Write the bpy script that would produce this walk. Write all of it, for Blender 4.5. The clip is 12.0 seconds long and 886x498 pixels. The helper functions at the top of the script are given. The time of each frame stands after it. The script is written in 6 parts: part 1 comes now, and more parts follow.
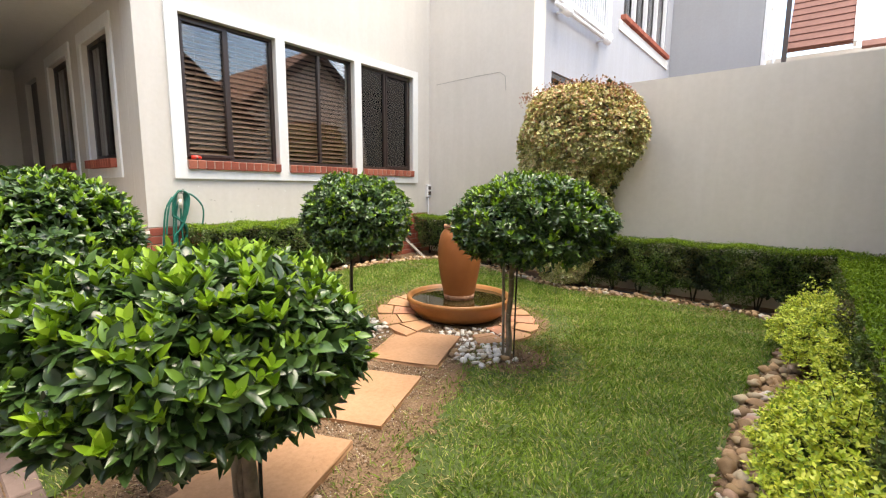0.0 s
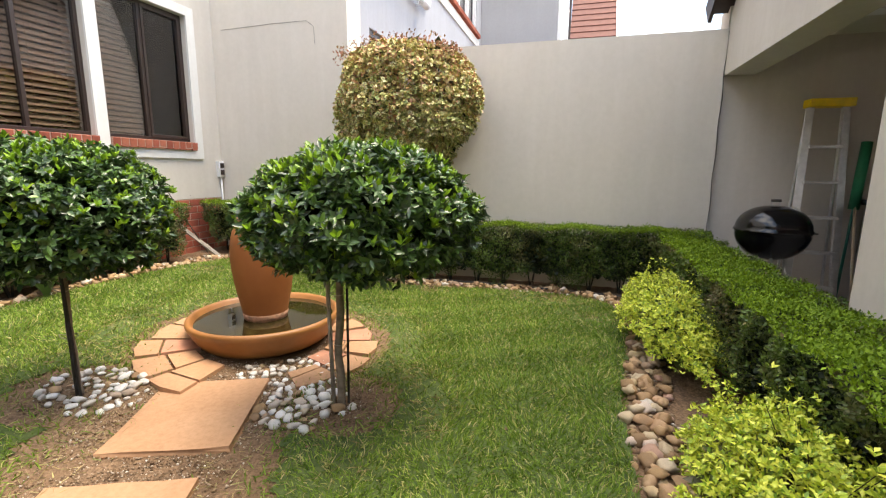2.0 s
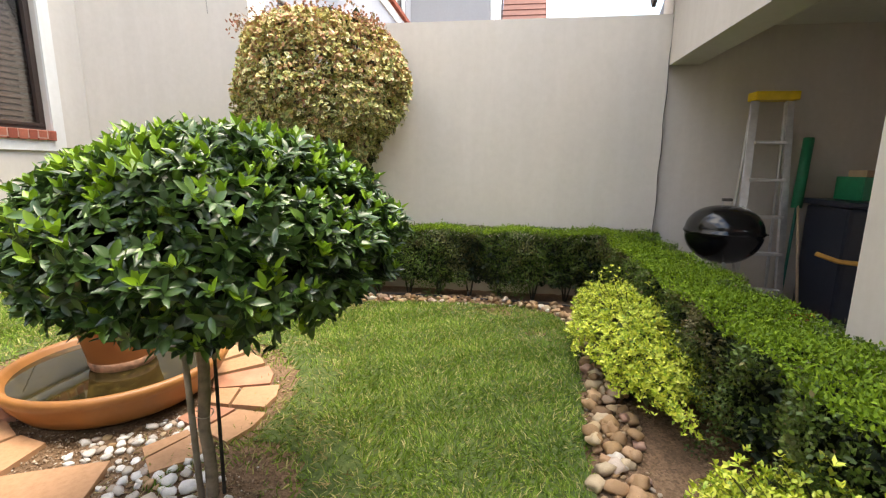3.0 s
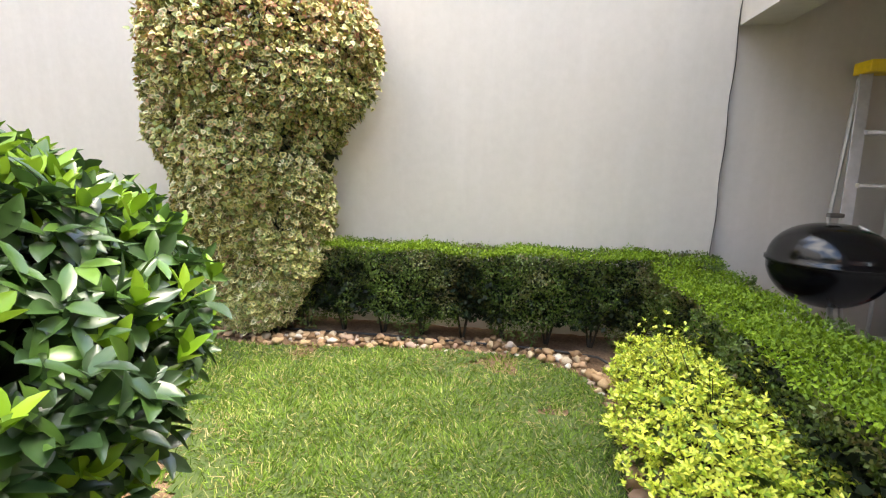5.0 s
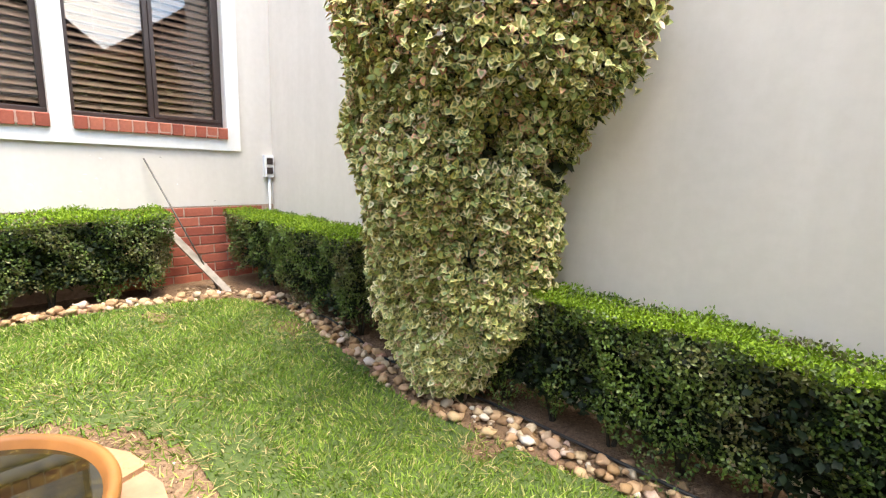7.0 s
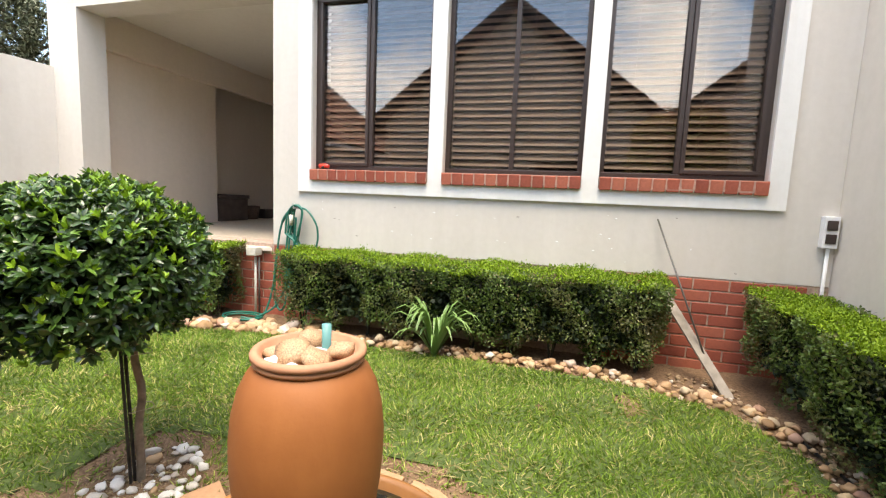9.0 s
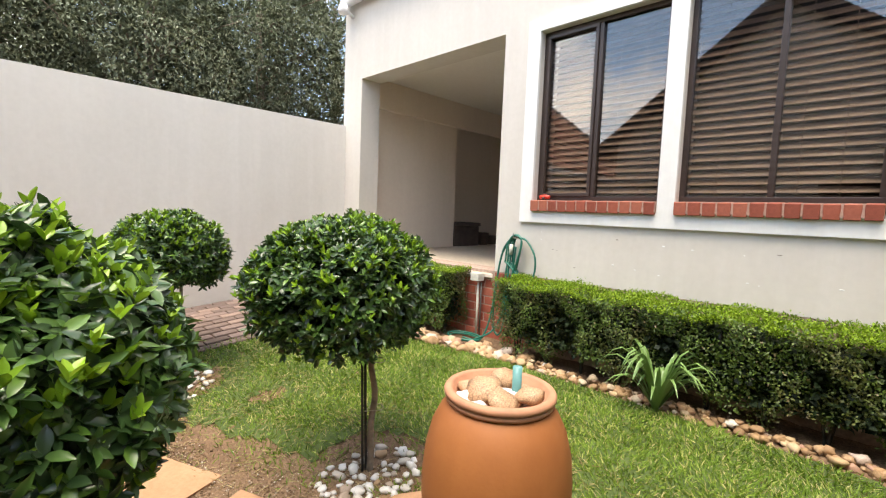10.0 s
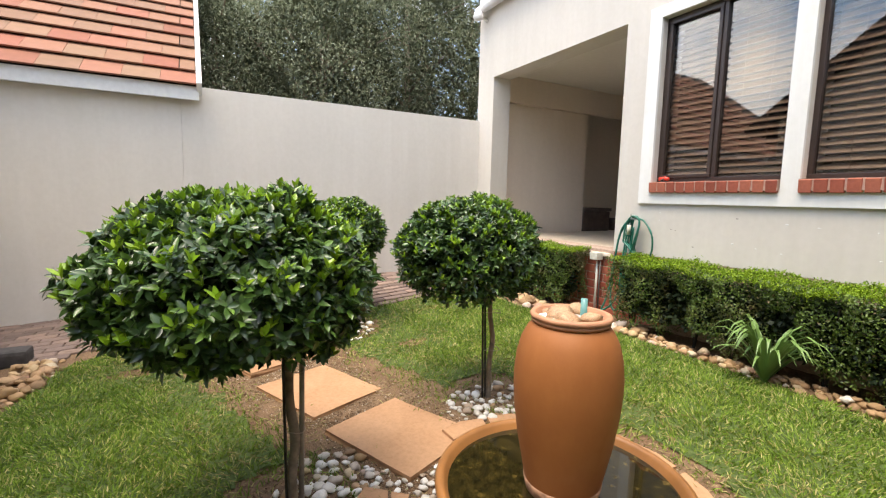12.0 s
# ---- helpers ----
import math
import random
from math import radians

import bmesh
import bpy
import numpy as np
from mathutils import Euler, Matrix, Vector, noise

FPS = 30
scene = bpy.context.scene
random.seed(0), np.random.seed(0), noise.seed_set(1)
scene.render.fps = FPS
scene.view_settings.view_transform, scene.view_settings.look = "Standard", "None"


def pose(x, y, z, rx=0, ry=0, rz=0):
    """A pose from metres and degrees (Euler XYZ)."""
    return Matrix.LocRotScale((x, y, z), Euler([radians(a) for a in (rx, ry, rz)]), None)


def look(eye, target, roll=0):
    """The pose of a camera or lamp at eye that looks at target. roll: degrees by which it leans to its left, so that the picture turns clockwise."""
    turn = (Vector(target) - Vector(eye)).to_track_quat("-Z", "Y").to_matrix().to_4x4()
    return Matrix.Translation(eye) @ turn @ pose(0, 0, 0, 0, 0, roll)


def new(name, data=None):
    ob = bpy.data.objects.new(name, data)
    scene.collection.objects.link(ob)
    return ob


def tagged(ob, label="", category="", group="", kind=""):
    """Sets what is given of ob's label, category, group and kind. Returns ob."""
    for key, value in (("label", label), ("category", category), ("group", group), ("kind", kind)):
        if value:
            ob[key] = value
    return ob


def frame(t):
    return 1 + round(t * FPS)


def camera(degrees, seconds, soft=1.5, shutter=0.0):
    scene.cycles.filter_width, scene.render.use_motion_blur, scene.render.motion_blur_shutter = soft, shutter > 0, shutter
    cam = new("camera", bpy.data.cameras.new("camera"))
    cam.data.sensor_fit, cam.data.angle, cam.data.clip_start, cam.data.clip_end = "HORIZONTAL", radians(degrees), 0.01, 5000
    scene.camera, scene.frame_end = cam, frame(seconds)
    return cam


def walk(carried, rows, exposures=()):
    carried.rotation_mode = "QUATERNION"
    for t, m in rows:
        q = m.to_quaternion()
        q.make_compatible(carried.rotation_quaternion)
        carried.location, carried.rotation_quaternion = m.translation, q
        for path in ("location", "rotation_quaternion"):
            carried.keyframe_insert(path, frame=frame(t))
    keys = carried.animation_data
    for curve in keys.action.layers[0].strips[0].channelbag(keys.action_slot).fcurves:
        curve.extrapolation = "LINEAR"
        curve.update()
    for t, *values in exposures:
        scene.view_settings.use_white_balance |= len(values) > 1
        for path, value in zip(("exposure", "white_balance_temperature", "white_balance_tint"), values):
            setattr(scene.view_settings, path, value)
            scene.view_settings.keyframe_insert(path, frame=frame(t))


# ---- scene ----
cam = camera(89.4, 12.0, 1.2)
METRES, EYE, TILT, LEAN, TURN = 5.412, 1.234, 0.0, 0.0, 38.9
ROWS = [
    (0.0, 0.0, 0.0, 0.0, 0.06, -7.75, -0.41),
    (0.5, -0.001, 0.0381, -0.0019, -4.45, -8.64, -0.18),
    (1.0, 0.006, 0.0829, 0.0011, -10.36, -9.3, -0.21),
    (1.5, 0.0117, 0.128, -0.0048, -16.76, -9.72, -0.37),
    (2.0, 0.024, 0.179, -0.0044, -22.7, -10.05, -0.54),
    (2.5, 0.0547, 0.2286, -0.0038, -27.49, -10.32, -0.66),
    (3.0, 0.0844, 0.2734, -0.0038, -30.79, -10.5, -0.69),
    (3.5, 0.1086, 0.3176, -0.0005, -32.75, -10.61, -0.65),
    (5.5, 0.2476, 0.4689, -0.0039, -25.69, -10.73, -1.1),
    (6.0, 0.2827, 0.5155, -0.0003, -18.35, -10.83, -1.41),
    (6.5, 0.2973, 0.5638, -0.0016, -8.56, -10.68, -1.8),
    (8.5, 0.2723, 0.7284, 0.0096, 49.92, -7.72, -2.61),
    (9.0, 0.2527, 0.7534, 0.0137, 66.84, -6.59, -2.4),
    (9.5, 0.2438, 0.771, 0.0196, 82.62, -5.48, -2.29),
    (10.0, 0.2499, 0.7694, 0.0229, 95.52, -4.6, -2.27),
    (10.5, 0.2766, 0.7724, 0.0234, 104.43, -4.08, -2.24),
    (11.0, 0.3059, 0.7851, 0.0204, 109.58, -4.13, -2.15),
    (11.5, 0.332, 0.8032, 0.0188, 112.0, -4.88, -1.88),
    (12.0, 0.3474, 0.8155, 0.0144, 112.91, -6.44, -1.32),
]
EXPOSURES = [(0.0, 2.05, 7500, 10), (2.0, 2.15, 7500, 10), (3.5, 2.45, 7500, 10), (5.5, 2.8, 6950, 10), (6.5, 2.78, 6950, 10), (8.5, 2.3, 7350, 10), (10.0, 2.0, 7350, 10), (12.0, 1.9, 7350, 10)]
walk(cam, [(t, pose(0, 0, EYE, TILT, LEAN, TURN) @ pose(METRES * x, METRES * y, METRES * z, 90 + pitch, roll, yaw)) for t, x, y, z, yaw, pitch, roll in ROWS], EXPOSURES)

import collections

# ---- world, sun, exposure ----
SUN_EL, SUN_ROT = radians(72), radians(76)
world = bpy.data.worlds.new("sky")
scene.world = world
world.use_nodes = True
wn, wl = world.node_tree.nodes, world.node_tree.links
wn.clear()
sky = wn.new("ShaderNodeTexSky")
sky.sky_type, sky.sun_disc, sky.sun_elevation, sky.sun_rotation = "NISHITA", False, SUN_EL, SUN_ROT
sky.air_density, sky.dust_density = 1.0, 0.6
coord = wn.new("ShaderNodeTexCoord")
cloud = wn.new("ShaderNodeTexNoise")
cloud.inputs["Scale"].default_value, cloud.inputs["Detail"].default_value, cloud.inputs["Roughness"].default_value = 3.4, 7, 0.55
ramp = wn.new("ShaderNodeValToRGB")
ramp.color_ramp.elements[0].position, ramp.color_ramp.elements[1].position = 0.48, 0.66
mixw = wn.new("ShaderNodeMix")
mixw.data_type = "RGBA"
mixw.inputs[7].default_value = (8.9, 8.8, 8.8, 1)
bgw = wn.new("ShaderNodeBackground")
bgw.inputs[1].default_value = 0.15
outw = wn.new("ShaderNodeOutputWorld")
wl.new(coord.outputs["Generated"], cloud.inputs["Vector"])
wl.new(cloud.outputs["Fac"], ramp.inputs[0])
wl.new(ramp.outputs[0], mixw.inputs[0])
wl.new(sky.outputs[0], mixw.inputs[6])
wl.new(mixw.outputs[2], bgw.inputs[0])
wl.new(bgw.outputs[0], outw.inputs[0])
sun = new("sun", bpy.data.lights.new("sun", "SUN"))
sun.data.energy, sun.data.angle, sun.data.color = 1.45, radians(35), (1.0, 0.94, 0.84)
sun_dir = Vector((math.sin(SUN_ROT) * math.cos(SUN_EL), math.cos(SUN_ROT) * math.cos(SUN_EL), math.sin(SUN_EL)))
sun.matrix_world = look(sun_dir * 30, (0, 0, 0))


# ---- materials ----
class Mat:
    """A small wrapper round a node material."""

    def __init__(self, name, rough=0.7, metal=0.0, spec=0.5):
        self.m = bpy.data.materials.new(name)
        self.m.use_nodes = True
        self.n, self.l = self.m.node_tree.nodes, self.m.node_tree.links
        self.b = self.n["Principled BSDF"]
        self.b.inputs["Roughness"].default_value = rough
        self.b.inputs["Metallic"].default_value = metal
        self.b.inputs["Specular IOR Level"].default_value = spec
        self.tc = self.n.new("ShaderNodeTexCoord")

    def noise(self, scale, detail=4, rough=0.55, stretch=(1, 1, 1), space="Object"):
        mp = self.n.new("ShaderNodeMapping")
        mp.inputs["Scale"].default_value = stretch
        t = self.n.new("ShaderNodeTexNoise")
        t.inputs["Scale"].default_value, t.inputs["Detail"].default_value, t.inputs["Roughness"].default_value = scale, detail, rough
        self.l.new(self.tc.outputs[space], mp.inputs[0])
        self.l.new(mp.outputs[0], t.inputs["Vector"])
        return t.outputs["Fac"]

    def ramp(self, fac, stops):
        r = self.n.new("ShaderNodeValToRGB")
        e = r.color_ramp.elements
        while len(e) < len(stops):
            e.new(0.5)
        for el, (p, c) in zip(e, stops):
            el.position, el.color = p, (*c, 1) if len(c) == 3 else c
        self.l.new(fac, r.inputs[0])
        return r.outputs[0]

    def mix(self, fac, a, b, mode="MIX"):
        x = self.n.new("ShaderNodeMix")
        x.data_type, x.blend_type = "RGBA", mode
        for sock, v in ((x.inputs[0], fac), (x.inputs[6], a), (x.inputs[7], b)):
            if isinstance(v, (int, float)):
                sock.default_value = v
            elif isinstance(v, tuple):
                sock.default_value = (*v, 1)
            else:
                self.l.new(v, sock)
        return x.outputs[2]

    def color(self, c):
        if isinstance(c, tuple):
            self.b.inputs["Base Color"].default_value = (*c, 1)
        else:
            self.l.new(c, self.b.inputs["Base Color"])
        return self

    def bump(self, fac, strength=0.3, dist=0.01):
        bp = self.n.new("ShaderNodeBump")
        bp.inputs["Strength"].default_value, bp.inputs["Distance"].default_value = strength, dist
        self.l.new(fac, bp.inputs["Height"])
        self.l.new(bp.outputs[0], self.b.inputs["Normal"])
        return self

    def island(self):
        return self.n.new("ShaderNodeNewGeometry").outputs["Random Per Island"]

    def obrand(self):
        return self.n.new("ShaderNodeObjectInfo").outputs["Random"]


def plain(name, c, rough=0.6, metal=0.0, spec=0.5, var=0.12, scale=20.0):
    m = Mat(name, rough, metal, spec)
    lo, hi = tuple(x * (1 - var) for x in c), tuple(min(1, x * (1 + var)) for x in c)
    m.color(m.ramp(m.noise(scale, 5), [(0.3, lo), (0.7, hi)]))
    m.bump(m.noise(scale * 8, 3), 0.12, 0.003)
    return m.m


def plaster(name, c, stain=0.1, streak=0.05):
    m = Mat(name, 0.85, 0, 0.25)
    a = m.ramp(m.noise(0.9, 5), [(0.3, tuple(x * (1 - stain * 0.6) for x in c)), (0.7, c)])
    s = m.ramp(m.noise(3.0, 6, 0.6, (2.6, 2.6, 0.22)), [(0.45, (1 - streak, 1 - streak * 1.1, 1 - streak * 1.3)), (0.75, (1, 1, 1))])
    f = m.ramp(m.noise(22, 5), [(0.35, (0.965, 0.965, 0.96)), (0.65, (1, 1, 1))])
    m.color(m.mix(1.0, m.mix(1.0, a, s, "MULTIPLY"), f, "MULTIPLY"))
    m.bump(m.noise(9, 7, 0.6), 0.16, 0.012)
    return m.m


def leafmat(name, stops, rough=0.38, spec=0.5, trans=0.12, dry=None):
    m = Mat(name, rough, 0, spec)
    c = m.ramp(m.island(), stops)
    m.color(m.mix(0.35, c, m.ramp(m.noise(5, 2), [(0.3, (0.75, 0.75, 0.75)), (0.7, (1.15, 1.15, 1.1))]), "MULTIPLY"))
    if dry:
        old = m.b.inputs["Base Color"].links[0].from_socket
        m.color(m.mix(m.ramp(m.noise(2.6, 5, 0.65), [(0.5, (0, 0, 0)), (0.64, (0.7, 0.7, 0.7))]), old, dry))
    tr = m.n.new("ShaderNodeBsdfTranslucent")
    m.l.new(m.b.inputs["Base Color"].links[0].from_socket, tr.inputs["Color"])
    mx = m.n.new("ShaderNodeMixShader")
    mx.inputs[0].default_value = trans
    m.l.new(m.b.outputs[0], mx.inputs[1])
    m.l.new(tr.outputs[0], mx.inputs[2])
    m.l.new(mx.outputs[0], m.n["Material Output"].inputs[0])
    return m.m


M_HOUSE = plaster("house_plaster", (0.66, 0.62, 0.57))
M_PATIO = plaster("patio_plaster", (0.78, 0.68, 0.58), 0.06, 0.03)
M_TRIM = plaster("white_trim", (0.8, 0.8, 0.79), 0.06, 0.08)
M_WALL = plaster("boundary_plaster", (0.74, 0.68, 0.61), 0.1, 0.04)
M_SWALL = plaster("south_plaster", (0.76, 0.72, 0.67), 0.1, 0.05)
M_BLUE = plaster("pale_blue_plaster", (0.45, 0.46, 0.5), 0.1, 0.06)
M_GREY = plaster("grey_plaster", (0.39, 0.39, 0.4), 0.08, 0.03)
M_CARPORT = plaster("carport_plaster", (0.62, 0.57, 0.52), 0.1, 0.06)
M_CEIL = plaster("ceiling_paint", (0.74, 0.71, 0.66), 0.05, 0.02)
M_FRAME = plain("dark_brown_frame", (0.035, 0.022, 0.018), 0.4)
M_SLAT = plain("brown_slat", (0.3, 0.21, 0.165), 0.5, var=0.2, scale=6)
# Near-black: unlit-room shade put into the colour; also on the roof deck.
M_UNLIT = plain("unlit_dark", (0.02, 0.018, 0.016), 0.9)
M_WHITE = plain("white_paint", (0.78, 0.78, 0.78), 0.45, var=0.05)
M_BLACK = plain("black_enamel", (0.006, 0.006, 0.007), 0.12, var=0.2)
M_ALU = plain("aluminium", (0.55, 0.55, 0.55), 0.35, 0.8)
M_STEEL = plain("steel_rod", (0.12, 0.11, 0.1), 0.5, 0.6)
M_YELLOW = plain("yellow_plastic", (0.75, 0.52, 0.01), 0.4)
M_ORANGE = plain("faded_orange_plastic", (0.6, 0.3, 0.06), 0.5)
M_GREEN = plain("green_plastic", (0.01, 0.2, 0.09), 0.4)
M_HOSE = plain("green_hose", (0.01, 0.14, 0.1), 0.35)
M_BIN = plain("navy_plastic", (0.012, 0.016, 0.03), 0.35)
M_RED = plain("red_plastic", (0.6, 0.05, 0.03), 0.4)
M_CARD = plain("cardboard", (0.45, 0.33, 0.22), 0.8)
M_CREAM = plain("cream_plastic", (0.6, 0.58, 0.5), 0.4)
M_TEAL = plain("teal_pipe", (0.12, 0.3, 0.3), 0.4)
M_CHEST = plain("brown_chest", (0.1, 0.072, 0.06), 0.6, var=0.3, scale=9)
M_PLANK = plain("grey_weathered_wood", (0.3, 0.26, 0.22), 0.85, var=0.3, scale=14)
M_STAKE = plain("grey_stake", (0.03, 0.028, 0.026), 0.85, var=0.4, scale=30)
M_STAIN = plain("crack_shadow", (0.3, 0.27, 0.23), 0.9)
M_PIPE = plain("black_pipe", (0.015, 0.014, 0.013), 0.5)


def brickmat():
    m = Mat("red_brick", 0.85, 0, 0.3)
    c = m.ramp(m.obrand(), [(0, (0.28, 0.075, 0.05)), (0.5, (0.36, 0.1, 0.065)), (1, (0.42, 0.14, 0.09))])
    c = m.mix(0.5, c, m.ramp(m.noise(35, 6, 0.7), [(0.3, (0.6, 0.6, 0.6)), (0.7, (1.2, 1.15, 1.1))]), "MULTIPLY")
    m.color(c).bump(m.noise(120, 5, 0.7), 0.4, 0.004)
    return m.m


def mortar():
    return plain("mortar", (0.4, 0.29, 0.23), 0.95, var=0.25, scale=40)


def terracotta():
    m = Mat("terracotta", 0.62, 0, 0.35)
    c = m.ramp(m.noise(2.2, 6, 0.6), [(0.3, (0.27, 0.09, 0.026)), (0.6, (0.34, 0.125, 0.038)), (0.8, (0.38, 0.155, 0.055))])
    c = m.mix(0.4, c, m.ramp(m.noise(7, 8, 0.65, (1, 1, 0.4)), [(0.35, (0.72, 0.66, 0.6)), (0.65, (1.05, 1.05, 1.05))]), "MULTIPLY")
    m.color(c).bump(m.noise(90, 5), 0.15, 0.003)
    return m.m


def rimmat():
    return plain("pale_terracotta", (0.44, 0.21, 0.12), 0.7, var=0.15)


def slabmat():
    m = Mat("sand_slab", 0.85, 0, 0.25)
    c = m.ramp(m.noise(3, 7, 0.6), [(0.3, (0.4, 0.225, 0.125)), (0.7, (0.47, 0.28, 0.165))])
    c = m.mix(0.6, c, m.ramp(m.noise(38, 6, 0.7), [(0.32, (0.75, 0.73, 0.7)), (0.6, (1.04, 1.04, 1.04))]), "MULTIPLY")
    c = m.mix(0.3, c, m.ramp(m.obrand(), [(0, (0.85, 0.8, 0.78)), (1, (1.1, 1.1, 1.1))]), "MULTIPLY")
    m.color(c).bump(m.noise(70, 6, 0.7), 0.15, 0.003)
    return m.m


def stonemat(name, stops, rough=0.7):
    m = Mat(name, rough, 0, 0.4)
    c = m.ramp(m.obrand(), stops)
    c = m.mix(0.55, c, m.ramp(m.noise(30, 6, 0.65), [(0.3, (0.6, 0.56, 0.52)), (0.7, (1.12, 1.12, 1.12))]), "MULTIPLY")
    m.color(c).bump(m.noise(60, 5), 0.25, 0.004)
    return m.m


def soilmat():
    m = Mat("soil", 0.95, 0, 0.15)
    c = m.ramp(m.noise(1.6, 6), [(0.3, (0.115, 0.072, 0.044)), (0.7, (0.21, 0.142, 0.092))])
    v = m.n.new("ShaderNodeTexVoronoi")
    v.inputs["Scale"].default_value = 95
    m.l.new(m.tc.outputs["Object"], v.inputs["Vector"])
    c = m.mix(0.5, c, m.ramp(v.outputs["Color"], [(0.1, (0.5, 0.45, 0.4)), (0.9, (1.9, 1.8, 1.7))]), "MULTIPLY")
    m.color(c).bump(v.outputs["Distance"], 0.6, 0.008)
    return m.m


def grassmat():
    m = Mat("grass", 0.6, 0, 0.2)
    c = m.ramp(m.island(), [(0, (0.09, 0.165, 0.018)), (0.45, (0.155, 0.26, 0.032)), (0.78, (0.25, 0.37, 0.06)), (0.9, (0.46, 0.44, 0.17)), (1, (0.56, 0.5, 0.26))])
    c = m.mix(0.8, c, m.ramp(m.noise(1.3, 5), [(0.3, (0.85, 0.88, 0.85)), (0.7, (1.2, 1.12, 1.05))]), "MULTIPLY")
    m.color(c)
    tr = m.n.new("ShaderNodeBsdfTranslucent")
    m.l.new(c, tr.inputs["Color"])
    mx = m.n.new("ShaderNodeMixShader")
    mx.inputs[0].default_value = 0.2
    m.l.new(m.b.outputs[0], mx.inputs[1])
    m.l.new(tr.outputs[0], mx.inputs[2])
    m.l.new(mx.outputs[0], m.n["Material Output"].inputs[0])
    return m.m


def underlawn():
    m = Mat("lawn_under", 0.95, 0, 0.1)
    c = m.ramp(m.noise(25, 6, 0.7), [(0.3, (0.04, 0.07, 0.02)), (0.7, (0.11, 0.14, 0.05))])
    m.color(c).bump(m.noise(80, 4), 0.5, 0.01)
    return m.m


def tilemat():
    m = Mat("roof_tile", 0.8, 0, 0.3)
    c = m.ramp(m.obrand(), [(0, (0.21, 0.085, 0.052)), (0.2, (0.29, 0.105, 0.07)), (0.4, (0.235, 0.14, 0.085)), (0.6, (0.3, 0.12, 0.08)), (0.78, (0.255, 0.15, 0.095)), (1, (0.2, 0.105, 0.07))])
    c = m.mix(0.5, c, m.ramp(m.noise(5, 7, 0.65), [(0.3, (0.7, 0.72, 0.66)), (0.7, (1.1, 1.1, 1.1))]), "MULTIPLY")
    m.color(c).bump(m.noise(80, 4), 0.2, 0.004)
    return m.m


def watermat():
    m = Mat("water", 0.03, 0, 0.5)
    m.color(m.ramp(m.noise(22, 6, 0.7), [(0.42, (0.012, 0.01, 0.004)), (0.62, (0.04, 0.03, 0.008)), (0.7, (0.12, 0.085, 0.025))]))
    m.bump(m.noise(5, 2), 0.02, 0.01)
    return m.m


def glassmat():
    m = bpy.data.materials.new("window_glass")
    m.use_nodes = True
    n, l = m.node_tree.nodes, m.node_tree.links
    n.clear()
    o, mx, tr, gl = n.new("ShaderNodeOutputMaterial"), n.new("ShaderNodeMixShader"), n.new("ShaderNodeBsdfTransparent"), n.new("ShaderNodeBsdfGlossy")
    tr.inputs[0].default_value = (0.8, 0.78, 0.76, 1)
    gl.inputs["Roughness"].default_value = 0.0
    fr = n.new("ShaderNodeFresnel")
    fr.inputs[0].default_value = 1.5
    mth = n.new("ShaderNodeMath")
    mth.operation, mth.use_clamp = "MULTIPLY_ADD", True
    mth.inputs[1].default_value, mth.inputs[2].default_value = 1.4, 0.03
    l.new(fr.outputs[0], mth.inputs[0])
    l.new(mth.outputs[0], mx.inputs[0])
    l.new(tr.outputs[0], mx.inputs[1])
    l.new(gl.outputs[0], mx.inputs[2])
    l.new(mx.outputs[0], o.inputs[0])
    return m


def pavermat():
    m = Mat("clay_paver", 0.9, 0, 0.2)
    c = m.ramp(m.obrand(), [(0, (0.15, 0.11, 0.095)), (0.6, (0.22, 0.16, 0.14)), (1, (0.28, 0.2, 0.165))])
    c = m.mix(0.5, c, m.ramp(m.noise(20, 6, 0.7), [(0.3, (0.65, 0.65, 0.65)), (0.7, (1.15, 1.15, 1.15))]), "MULTIPLY")
    m.color(c).bump(m.noise(90, 5), 0.3, 0.004)
    return m.m


M_BRICK, M_MORTAR, M_TERRA, M_SLAB, M_SOIL, L_GRASS, M_UNDER = brickmat(), mortar(), terracotta(), slabmat(), soilmat(), grassmat(), underlawn()
M_RIM = rimmat()
M_JOINT = plain("pale_mortar_joint", (0.4, 0.24, 0.19), 0.95, var=0.2, scale=40)
M_BROWNPOT = plain("brown_basket", (0.12, 0.075, 0.055), 0.8, var=0.3, scale=30)
M_PINK = plain("pink_tile", (0.5, 0.25, 0.18), 0.8)
M_TILE, M_WATER, M_GLASS, M_PAVER = tilemat(), watermat(), glassmat(), pavermat()
M_ROCK = stonemat("river_rock", [(0, (0.2, 0.12, 0.065)), (0.3, (0.38, 0.24, 0.12)), (0.5, (0.46, 0.29, 0.17)), (0.68, (0.5, 0.36, 0.2)), (0.85, (0.52, 0.43, 0.31)), (0.93, (0.4, 0.22, 0.15)), (1, (0.7, 0.66, 0.58))])
M_URNROCK = plain("tan_veined_stone", (0.4, 0.245, 0.14), 0.6, var=0.55, scale=22)
M_PEBBLE = stonemat("white_pebble", [(0, (0.4, 0.31, 0.24)), (0.2, (0.56, 0.52, 0.47)), (0.6, (0.68, 0.66, 0.63)), (1, (0.82, 0.81, 0.79))])
M_BARK = plain("grey_bark", (0.2, 0.16, 0.12), 0.9, var=0.4, scale=25)
M_TWIG = plain("dark_twig", (0.03, 0.024, 0.016), 0.9, var=0.3)
L_TREE = leafmat("glossy_leaf", [(0, (0.024, 0.052, 0.018)), (0.5, (0.045, 0.096, 0.026)), (0.85, (0.075, 0.155, 0.03)), (1, (0.15, 0.28, 0.04))], 0.3, 0.6, 0.12)
